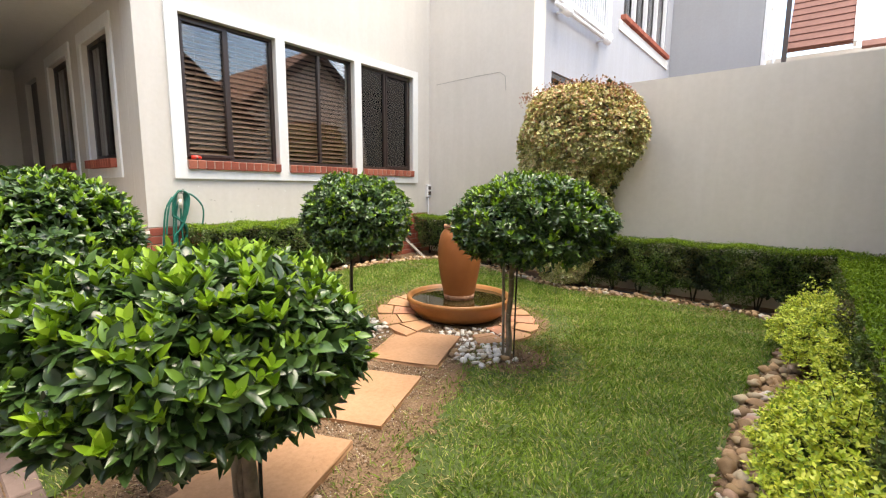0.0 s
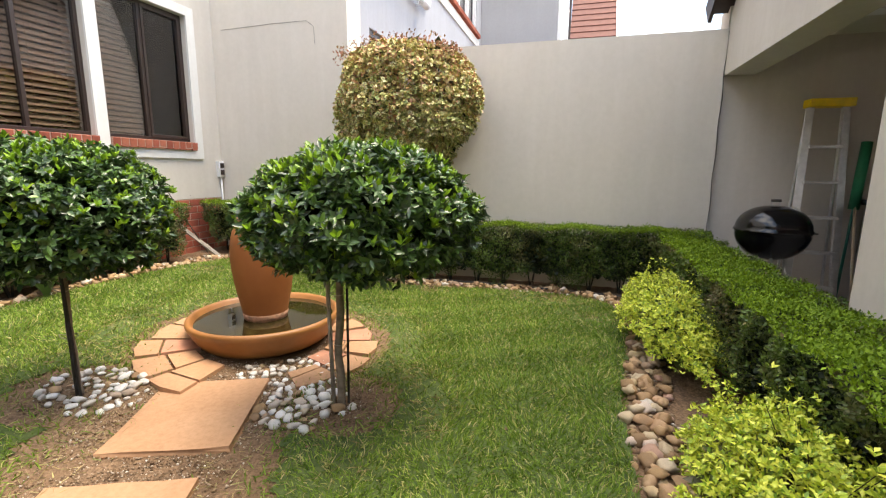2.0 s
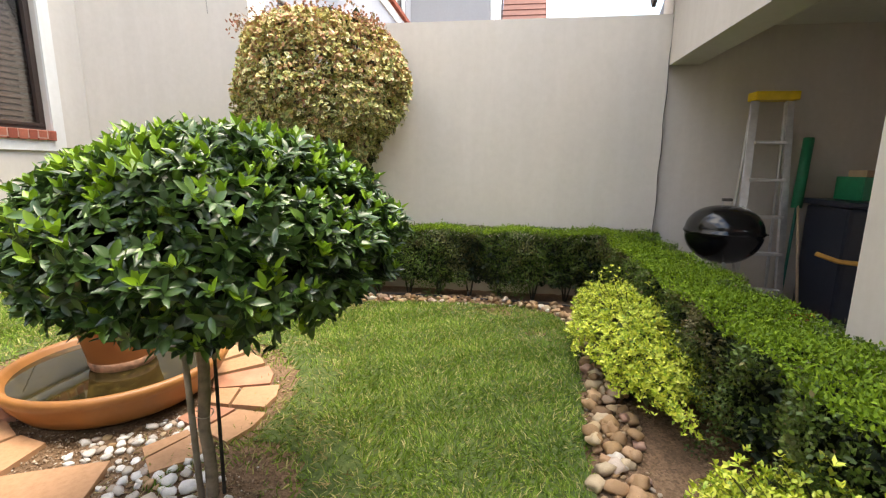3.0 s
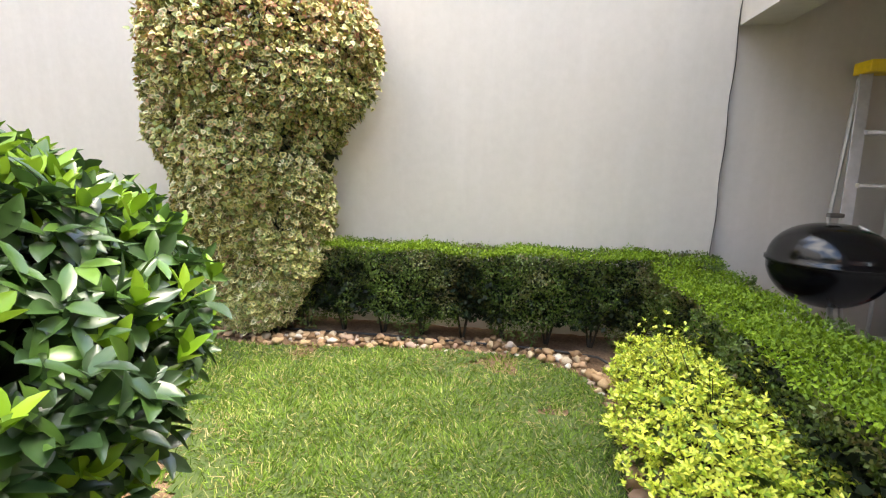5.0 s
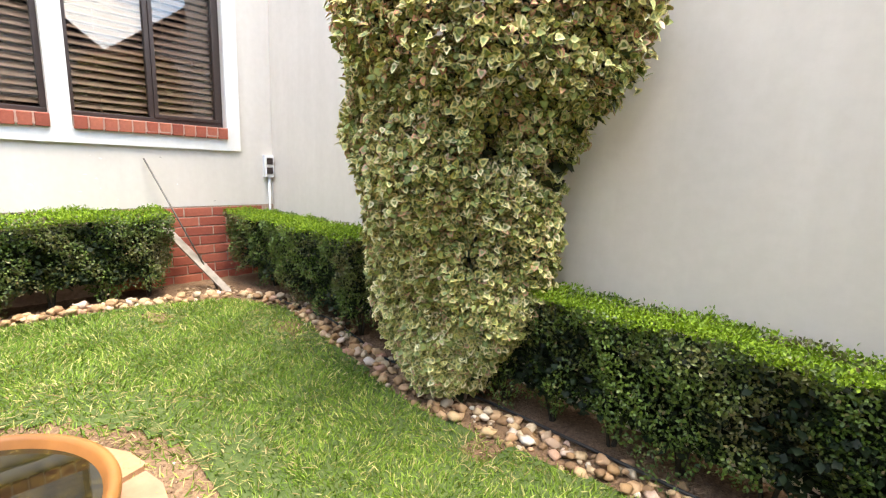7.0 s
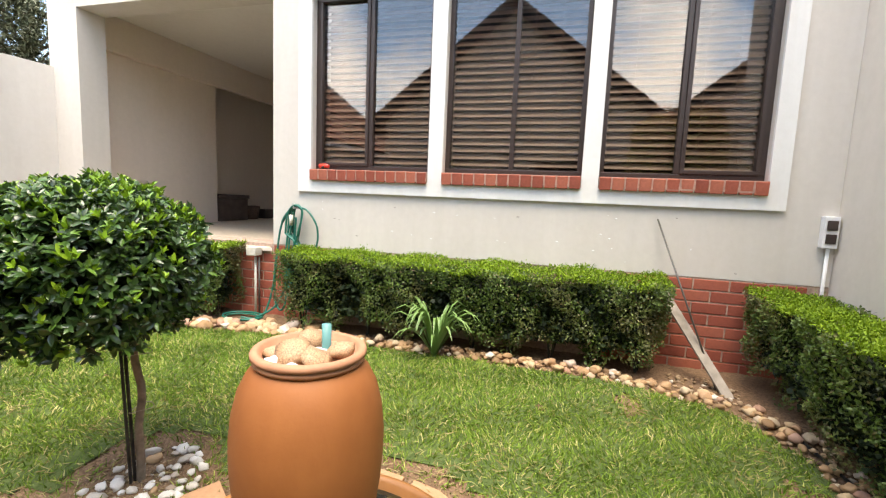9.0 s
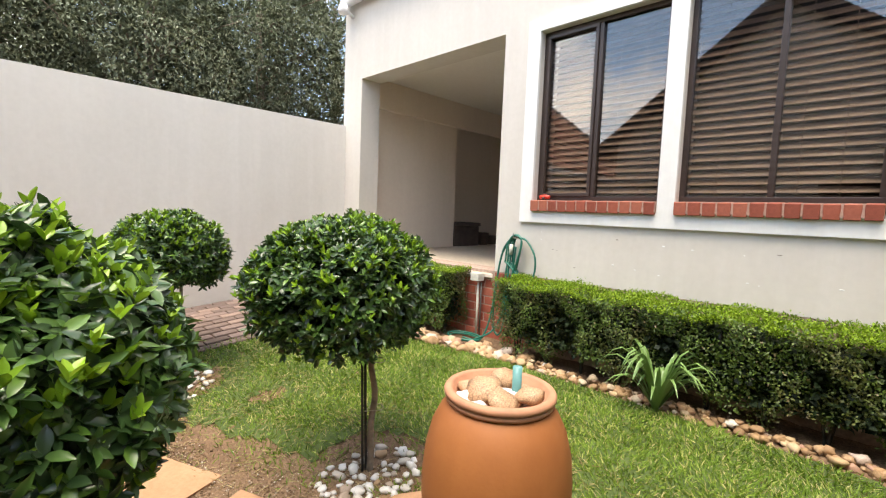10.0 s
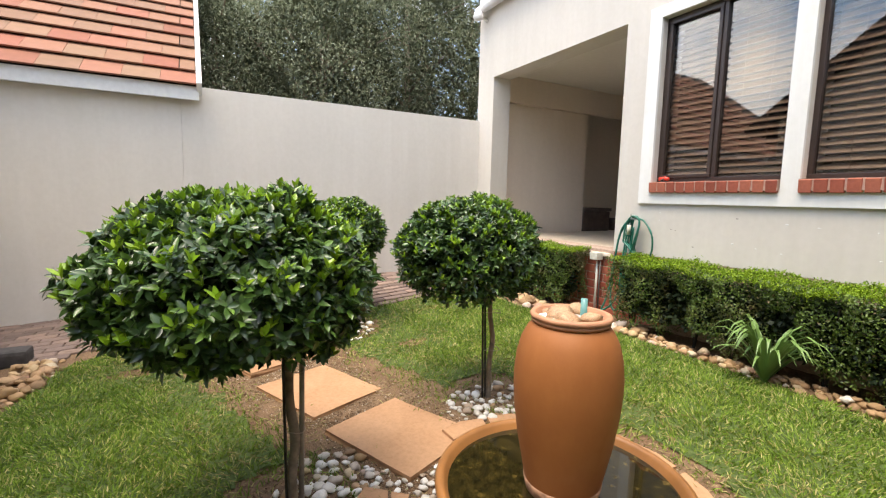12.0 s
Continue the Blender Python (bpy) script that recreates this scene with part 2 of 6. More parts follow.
L_HEDGE = leafmat("hedge_leaf", [(0, (0.045, 0.08, 0.014)), (0.6, (0.09, 0.15, 0.024)), (0.93, (0.14, 0.22, 0.035)), (1, (0.22, 0.16, 0.085))], 0.5, dry=(0.13, 0.09, 0.045))
L_HTOP = leafmat("hedge_new_leaf", [(0, (0.1, 0.18, 0.01)), (0.6, (0.18, 0.29, 0.015)), (1, (0.27, 0.4, 0.025))], 0.6, 0.3, 0.2)
L_YEL = leafmat("yellow_leaf", [(0, (0.14, 0.26, 0.02)), (0.3, (0.42, 0.53, 0.04)), (1, (0.8, 0.8, 0.12))], 0.42)
L_IVYR = leafmat("red_tipped_leaf", [(0, (0.2, 0.13, 0.06)), (0.4, (0.38, 0.26, 0.12)), (0.7, (0.42, 0.2, 0.12)), (1, (0.42, 0.14, 0.09))], 0.5)


def variegated(name, rim_stops, core):
    m = Mat(name, 0.5, 0, 0.4)
    at = m.n.new("ShaderNodeAttribute")
    at.attribute_name = "rim"
    rim = m.ramp(m.island(), rim_stops)
    core = m.mix(m.ramp(m.noise(6, 3), [(0.4, (0, 0, 0)), (0.62, (1, 1, 1))]), core, tuple(x * 2.0 for x in core))
    edge = m.ramp(at.outputs["Fac"], [(0.4, (0, 0, 0)), (0.62, (1, 1, 1))])
    m.color(m.mix(edge, m.mix(1.0, core, m.ramp(m.noise(25, 3), [(0.3, (0.7, 0.7, 0.7)), (0.7, (1.3, 1.3, 1.2))]), "MULTIPLY"), rim))
    return m.m


V_IVY = variegated("variegated_ivy", [(0, (0.16, 0.21, 0.06)), (0.15, (0.34, 0.37, 0.11)), (0.4, (0.6, 0.56, 0.2)), (0.65, (0.74, 0.66, 0.31)), (0.86, (0.84, 0.77, 0.48)), (0.93, (0.5, 0.33, 0.19)), (1, (0.55, 0.3, 0.2))], (0.17, 0.21, 0.075))
V_IVYR = variegated("variegated_ivy_pink", [(0, (0.2, 0.21, 0.06)), (0.25, (0.46, 0.42, 0.12)), (0.5, (0.62, 0.5, 0.19)), (0.72, (0.54, 0.29, 0.16)), (1, (0.5, 0.18, 0.12))], (0.26, 0.24, 0.07))
# Darkened ivy colour: the shade behind the outer leaves is painted in.
L_IVY_SHADE = leafmat("ivy_inner_shade", [(0, (0.03, 0.04, 0.018)), (1, (0.08, 0.09, 0.035))], 0.6)
L_LILY = leafmat("strap_leaf", [(0, (0.1, 0.19, 0.045)), (1, (0.27, 0.42, 0.14))], 0.4)
L_OLIVE = leafmat("olive_leaf", [(0, (0.14, 0.165, 0.095)), (0.5, (0.22, 0.255, 0.165)), (1, (0.36, 0.39, 0.28))], 0.6, 0.3, 0.25)
# Olive leaf colour darkened for the shade inside the crown.
L_OLIVE_SHADE = leafmat("olive_inner_shade", [(0, (0.09, 0.105, 0.065)), (1, (0.17, 0.19, 0.125))], 0.7, 0.2)


# ---- building helpers ----
def thing(name, at=(0, 0, 0), label="", category="", group="", kind=""):
    ob = new(name)
    ob.location = at
    ob.empty_display_size = 0.1
    return tagged(ob, label, category, group, kind)


def link_mesh(name, me, mat, parent=None, label="", smooth=False, kind="", category=""):
    if mat is not None and not me.materials:
        me.materials.append(mat)
    if smooth:
        me.polygons.foreach_set("use_smooth", [True] * len(me.polygons))
    ob = new(name, me)
    if parent is not None:
        ob.parent = parent
        root = Vector(parent.location)
        p = parent.parent
        while p is not None:
            root += Vector(p.location)
            p = p.parent
        ob.location = -root
    return tagged(ob, label, category, "", kind)


def part(name, bm, mat, parent=None, label="", smooth=False, kind="", category=""):
    """One mesh object from a bmesh in world coordinates, under a thing."""
    me = bpy.data.meshes.new(name)
    bm.to_mesh(me)
    bm.free()
    return link_mesh(name, me, mat, parent, label, smooth, kind, category)


def box(x0, x1, y0, y1, z0, z1, bevel=0.0, bm=None, m=None):
    b = bmesh.new()
    bmesh.ops.create_cube(b, size=1)
    for v in b.verts:
        v.co = Vector(((x0 + x1) / 2 + v.co.x * (x1 - x0), (y0 + y1) / 2 + v.co.y * (y1 - y0), (z0 + z1) / 2 + v.co.z * (z1 - z0)))
    if bevel:
        bmesh.ops.bevel(b, geom=b.edges[:], offset=bevel, segments=2, affect="EDGES", profile=0.6)
    if m is not None:
        b.transform(m)
    if bm is None:
        return b
    me = bpy.data.meshes.new("tmp")
    b.to_mesh(me)
    b.free()
    bm.from_mesh(me)
    bpy.data.meshes.remove(me)
    return bm


def tube(points, radius, sides=8, bm=None, taper=1.0, caps=True):
    """A round bar along points; radius shrinks to radius * taper."""
    bm = bm or bmesh.new()
    pts = [Vector(p) for p in points]
    rings = []
    up = Vector((0, 0, 1))
    for i, p in enumerate(pts):
        d = (pts[min(i + 1, len(pts) - 1)] - pts[max(i - 1, 0)]).normalized()
        side = d.cross(up if abs(d.z) < 0.95 else Vector((1, 0, 0))).normalized()
        other = side.cross(d)
        r = radius * (1 + (taper - 1) * i / max(1, len(pts) - 1))
        rings.append([bm.verts.new(p + side * r * math.cos(a) + other * r * math.sin(a)) for a in [k * math.tau / sides for k in range(sides)]])
    for a, b in zip(rings, rings[1:]):
        for k in range(sides):
            bm.faces.new((a[k], a[(k + 1) % sides], b[(k + 1) % sides], b[k]))
    if caps:
        bm.faces.new(rings[0][::-1]), bm.faces.new(rings[-1])
    bmesh.ops.recalc_face_normals(bm, faces=bm.faces[:])
    return bm


def lathe(profile, at, sides=48):
    """Turns (radius, height) pairs about the vertical through at."""
    bm = bmesh.new()
    rings = [[bm.verts.new((at[0] + r * math.cos(k * math.tau / sides), at[1] + r * math.sin(k * math.tau / sides), at[2] + z)) for k in range(sides)] for r, z in profile]
    for a, b in zip(rings, rings[1:]):
        for k in range(sides):
            bm.faces.new((a[k], a[(k + 1) % sides], b[(k + 1) % sides], b[k]))
    bm.faces.new(rings[0][::-1]), bm.faces.new(rings[-1])
    bmesh.ops.recalc_face_normals(bm, faces=bm.faces[:])
    return bm


def arrays_mesh(name, verts, quads):
    """A mesh from numpy arrays of places and of 4-sided faces."""
    me = bpy.data.meshes.new(name)
    me.vertices.add(len(verts))
    me.vertices.foreach_set("co", verts.astype(np.float32).ravel())
    me.loops.add(quads.size)
    me.loops.foreach_set("vertex_index", quads.astype(np.int32).ravel())
    me.polygons.add(len(quads))
    me.polygons.foreach_set("loop_start", np.arange(0, quads.size, quads.shape[1], dtype=np.int32))
    me.polygons.foreach_set("loop_total", np.full(len(quads), quads.shape[1], dtype=np.int32))
    me.update(calc_edges=True)
    return me


def unit(a):
    return a / np.maximum(np.linalg.norm(a, axis=1, keepdims=True), 1e-9)


def leaf_frames(places, ways, length, width, rng, roll, face):
    n = len(places)
    d = unit(ways)
    if face is None:
        up = unit(np.cross(np.cross(d, np.array([0.0, 0.0, 1.0])) + rng.normal(0, 0.001, (n, 3)), d))
    else:
        up = unit(face)
    up = unit(up + roll * rng.normal(0, 0.45, (n, 3)))
    s = unit(np.cross(d, up))
    up = np.cross(s, d)
    return d, s, up, (length * rng.uniform(0.7, 1.2, n))[:, None], (width * rng.uniform(0.75, 1.2, n))[:, None]


def spread(places, frames, outline, tris, bend):
    """Puts a leaf outline (across, along, rise) at every place."""
    d, s, up, L, W = frames
    cols = [places + s * W * a + d * L * b + up * (W * c - L * bend * b * b) for a, b, c in outline]
    k = np.arange(len(places))[:, None] * len(outline)
    return np.stack(cols, 1).reshape(-1, 3), np.concatenate([k + np.array([t]) for t in tris])


def leaves(places, ways, length, width, rng, fold=0.25, bend=0.2, roll=1.0, face=None):
    """Small pointed, folded leaves: places and the ways they point; length, width in metres (varied)."""
    f = leaf_frames(places, ways, length, width, rng, roll, face)
    return spread(places, f, ((0, 0, 0), (0.5, 0.5, fold), (0, 0.5, 0), (-0.5, 0.5, fold), (0, 1, 0)), ((0, 2, 1), (0, 3, 2), (1, 2, 4), (2, 3, 4)), bend)


def oval_leaves(places, ways, length, width, rng, fold=0.2, bend=0.2, roll=1.0, face=None):
    """Larger oval leaves with a midrib fold."""
    f = leaf_frames(places, ways, length, width, rng, roll, face)
    half = ((0.3, 0.15, fold * 0.7), (0.5, 0.42, fold), (0.42, 0.7, fold), (0.15, 0.93, fold * 0.4))
    out = ((0, 0, 0),) + half + ((0, 1, 0),) + tuple((-a, b, c) for a, b, c in half[::-1]) + ((0, 0.3, 0), (0, 0.68, 0))
    faces = ((0, 10, 1), (1, 10, 2), (2, 10, 11), (2, 11, 3), (3, 11, 4), (4, 11, 5), (0, 9, 10), (9, 8, 10), (8, 11, 10), (8, 7, 11), (7, 6, 11), (6, 5, 11))
    return spread(places, f, out, faces, bend)


def whorls(places, out, per, open_, rng, up=0.7, wobble=0.3):
    """Leaves in rosettes: for each node its place, and per leaves round an axis between outwards and up. Gives places, ways and faces."""
    n = len(places)
    axis = unit(out * 0.6 + np.array([0, 0, up]) + rng.normal(0, wobble, (n, 3)))
    side = unit(np.cross(axis, rng.normal(0, 1, (n, 3))))
    other = np.cross(axis, side)
    p, w, f = [], [], []
    turn = rng.uniform(0, math.tau, n)
    for i in range(per):
        a = (turn + math.tau * i / per + rng.normal(0, 0.25, n))[:, None]
        b = side * np.cos(a) + other * np.sin(a)
        o = open_ * rng.uniform(0.6, 1.25, (n, 1))
        p.append(places + axis * rng.uniform(-0.012, 0.004, (n, 1)))
        w.append(axis * np.cos(o) + b * np.sin(o))
        f.append(axis * np.sin(o) - b * np.cos(o) + axis * 0.3)
    return np.concatenate(p), np.concatenate(w), np.concatenate(f)


def ivy_leaves(places, ways, length, width, rng, fold=0.12, bend=0.25, roll=1.0, face=None):
    """Heart-shaped leaves round a centre vertex, the first of each nine."""
    f = leaf_frames(places, ways, length, width, rng, roll, face)
    out = ((0, 0.42, 0), (0, 0.04, 0), (0.36, 0.02, fold), (0.5, 0.33, fold), (0.3, 0.7, fold * 0.6), (0, 1, 0), (-0.3, 0.7, fold * 0.6), (-0.5, 0.33, fold), (-0.36, 0.02, fold))
    return spread(places, f, out, tuple((0, i, i % 8 + 1) for i in range(1, 9)), bend)


def blades(places, ways, length, width, rng):
    """Narrow two-piece blades."""
    n = len(places)
    d = unit(ways)
    s = unit(np.cross(d, rng.normal(0, 1, (n, 3))))
    L, W = (length * rng.uniform(0.6, 1.3, n))[:, None], (width * rng.uniform(0.7, 1.2, n))[:, None]
    lean = unit(ways * np.array([1.0, 1.0, 0.15]))
    mid = places + d * L * 0.55
    tip = mid + unit(d + lean * 0.9) * L * 0.45
    v = np.stack([places - s * W / 2, places + s * W / 2, mid + s * W * 0.4, mid - s * W * 0.4, tip], 1).reshape(-1, 3)
    k = np.arange(n)[:, None] * 5
    q = np.concatenate([k + np.array([[0, 1, 2]]), k + np.array([[0, 2, 3]]), k + np.array([[3, 2, 4]])])
    return v, q


def smooth(t):
    t = np.clip(t, 0, 1)
    return t * t * (3 - 2 * t)


def ground_z(x, y):
    """The garden falls gently from the house and the south-west corner."""
    west = 0.2 * smooth((-1.9 - x) / 2.6)
    south = np.clip(0.08 * (0.3 - x), 0, 0.3)
    s = smooth((1.4 - y) / 2.2)
    return (1 - s) * west + s * south


def inside(px, py, poly):
    c = np.zeros(px.shape, bool)
    for (x0, y0), (x1, y1) in zip(poly, poly[1:] + poly[:1]):
        hit = ((y0 > py) != (y1 > py)) & (px < (x1 - x0) * (py - y0) / ((y1 - y0) or 1e-9) + x0)
        c ^= hit
    return c


def edge_distance(px, py, line, closed=True):
    d = np.full(px.shape, 9.0)
    pts = line + line[:1] if closed else line
    for (x0, y0), (x1, y1) in zip(pts, pts[1:]):
        vx, vy = x1 - x0, y1 - y0
        t = np.clip(((px - x0) * vx + (py - y0) * vy) / (vx * vx + vy * vy), 0, 1)
        d = np.minimum(d, np.hypot(px - x0 - t * vx, py - y0 - t * vy))
    return d


# ---- the plan ----
XW, YN, YS, XE = -4.87, 5.75, -0.97, 0.77
HOUSE_N = 5.66
WALL_TOP, FLOOR_Z = 2.5, 0.81
LAWN = [(-0.36, 0.6), (-0.3, 1.0), (-0.19, 1.5), (-0.2, 2.2), (-0.2, 3.0), (-0.15, 3.6), (-0.07, 4.2), (-0.03, 4.8), (-0.15, 5.1), (-0.5, 5.3), (-1.1, 5.27),
        (-1.7, 5.2), (-2.4, 5.1), (-3.1, 5.15), (-3.8, 5.2), (-4.2, 4.95), (-4.38, 4.4), (-4.42, 3.4), (-4.4, 2.2), (-4.35, 1.6), (-4.25, 1.1), (-4.15, 0.6),
        (-3.9, 0.15), (-3.2, 0.18), (-2.4, 0.2), (-1.5, 0.22), (-0.7, 0.3)]
TREES = {"a": (-2.88, 2.36), "b": (-1.61, 2.77), "c": (-1.28, 0.62), "d": (-2.46, 0.6)}
URN = (-2.53, 3.385)
PATCHES = [(-0.7, 5.12, 0.42), (-1.9, 5.1, 0.3), (-3.5, 5.04, 0.36), (-0.38, 4.6, 0.24), (-2.9, 1.2, 0.3), (-0.8, 0.85, 0.3), (-3.4, 0.5, 0.3), (-4.1, 4.4, 0.28)]
SLABS = [(-2.24, 2.45), (-1.97, 1.67), (-1.70, 0.88)]


# ---- ground ----
def ground():
    n = 140
    xs = np.concatenate([[-400, -60, -15], np.linspace(-6, 1.6, n), [8, 60, 400]])
    ys = np.concatenate([[-400, -60, -8], np.linspace(-1.6, 6.2, n), [14, 60, 400]])
    gx, gy = np.meshgrid(xs, ys, indexing="ij")
    rng = np.random.default_rng(3)
    far = (gx < -7) | (gx > 2) | (gy < -2) | (gy > 7)
    z = ground_z(gx, gy) + np.where(far, -0.03, rng.normal(0, 0.004, gx.shape))
    for sx, sy in SLABS:
        dx, dy = gx - sx, gy - sy
        under = (np.abs(dx * 0.92 + dy * 0.39) < 0.24) & (np.abs(dy * 0.92 - dx * 0.39) < 0.29)
        z = np.where(under, z - 0.025, z)
    v = np.stack([gx, gy, z], -1).reshape(-1, 3)
    k, w = np.arange(len(v)).reshape(gx.shape), 0
    q = np.stack([k[:-1, :-1], k[1:, :-1], k[1:, 1:], k[:-1, 1:]], -1).reshape(-1, 4)
    link_mesh("ground", arrays_mesh("ground", v, q), M_SOIL, None, "brown gravelly garden soil", True, "structure", "soil")


ground()


def lawn_sheet():
    step = 0.05
    gx, gy = np.meshgrid(np.arange(-4.6, 0.1, step), np.arange(0, 5.5, step), indexing="ij")
    keep = inside(gx + step / 2, gy + step / 2, LAWN) & (path_gap(gx + step / 2, gy + step / 2) > 0.12)
    for px, py, pr in PATCHES:
        keep &= np.hypot(gx - px, (gy - py) * 1.6) > pr * (0.4 + 0.12 * np.sin(gx * 19) + 0.1 * np.sin(gy * 23))
    v = np.stack([gx, gy, ground_z(gx, gy) + 0.008], -1).reshape(-1, 3)
    k = np.arange(len(v)).reshape(gx.shape)
    q = np.stack([k[:-1, :-1], k[1:, :-1], k[1:, 1:], k[:-1, 1:]], -1)[keep[:-1, :-1]]
    link_mesh("lawn", arrays_mesh("lawn", v, q), M_UNDER, None, "mown green lawn turf", True, "structure", "lawn")


def path_gap(x, y):
    """Distance outside the bare strip of the path and of the ring round the urn."""
    d = edge_distance(x, y, [(-2.35, 2.75), (-1.6, 0.5)], False) - 0.43 + 0.05 * np.sin(x * 11 + 2 * np.sin(y * 7)) * np.cos(y * 9)
    ring = np.hypot(x + 2.48, y - 3.33) - 0.72
    bare = np.minimum(d, ring)
    for tx, ty in TREES.values():
        bare = np.minimum(bare, np.hypot(x - tx, y - ty) - 0.2)
    return bare


lawn_sheet()


# ---- house ----
def wall_with_holes(name, axis, c0, c1, u0, u1, z0, z1, holes, mat, label, category="wall"):
    """A wall between c0 and c1 across its axis, from u0 to u1 along it, with square holes (u0, u1, z0, z1)."""
    us = sorted({u0, u1, *[h[0] for h in holes], *[h[1] for h in holes]})
    bm = bmesh.new()
    for a, b in zip(us, us[1:]):
        mid = (a + b) / 2
        cuts = sorted([(h[2], h[3]) for h in holes if h[0] < mid < h[1]])
        z = z0
        spans = []
        for lo, hi in cuts:
            if lo > z:
                spans.append((z, lo))
            z = hi
        if z < z1:
            spans.append((z, z1))
        for lo, hi in spans:
            if axis == "x":
                box(c0, c1, a, b, lo, hi, bm=bm)
            else:
                box(a, b, c0, c1, lo, hi, bm=bm)
    bmesh.ops.remove_doubles(bm, verts=bm.verts[:], dist=0.0005)
    seen = collections.Counter()
    groups = collections.defaultdict(list)
    for f in bm.faces:
        groups[tuple(sorted(v.index for v in f.verts))].append(f)
    bmesh.ops.delete(bm, geom=[f for g in groups.values() if len(g) > 1 for f in g], context="FACES")
    return part(name, bm, mat, None, label, False, "structure", category)




WINS = [(1.93, 2.955), (3.07, 4.10), (4.215, 5.25)]
WZ0, WZ1 = 1.5, 2.9
TOP = 6.2
OPEN = (-0.64, 1.55, FLOOR_Z, 2.97)
wall_with_holes("wall_west", "x", XW - 0.28, XW, YS - 0.05, HOUSE_N, 0.84, TOP, [(a, b, WZ0 - 0.08, WZ1) for a, b in WINS] + [(OPEN[0], OPEN[1], 0.84, OPEN[3])], M_HOUSE, "cream painted plaster house wall with three windows")
part("plinth_backing", box(XW - 0.27, XW - 0.003, YS - 0.05, HOUSE_N, -0.1, 0.838), M_MORTAR, None, "red brick plinth under the plaster", False, "structure", "plinth")


def surround():
    bm = bmesh.new()
    o = 0.025
    y0, y1, z0, z1 = 1.81, 5.36, 1.31, 3.0
    box(XW, XW + o, y0, y1, z0, WZ0 - 0.08, bm=bm)
    box(XW, XW + o, y0, y1, WZ1, z1, bm=bm)
    for a, b in ((y0, WINS[0][0]), (WINS[0][1], WINS[1][0]), (WINS[1][1], WINS[2][0]), (WINS[2][1], y1)):
        box(XW, XW + o, a, b, WZ0 - 0.08, WZ1, bm=bm)
    part("trim", bm, M_TRIM, None, "white painted plaster band round the windows", False, "structure", "trim")


surround()


def brick_mesh(name, sx, sy, sz, bevel=0.006):
    bm = bmesh.new()
    bmesh.ops.create_cube(bm, size=1)
    for v in bm.verts:
        v.co = Vector((v.co.x * sx, v.co.y * sy, v.co.z * sz))
    bmesh.ops.bevel(bm, geom=bm.edges[:], offset=bevel, segments=1, affect="EDGES")
    me = bpy.data.meshes.new(name)
    bm.to_mesh(me)
    bm.free()
    return me


def instance(name, me, mat, m, parent):
    if not me.materials:
        me.materials.append(mat)
    ob = new(name, me)
    ob.parent = parent
    root = Vector(parent.location)
    ob.matrix_basis = Matrix.Translation(-root) @ m
    return ob


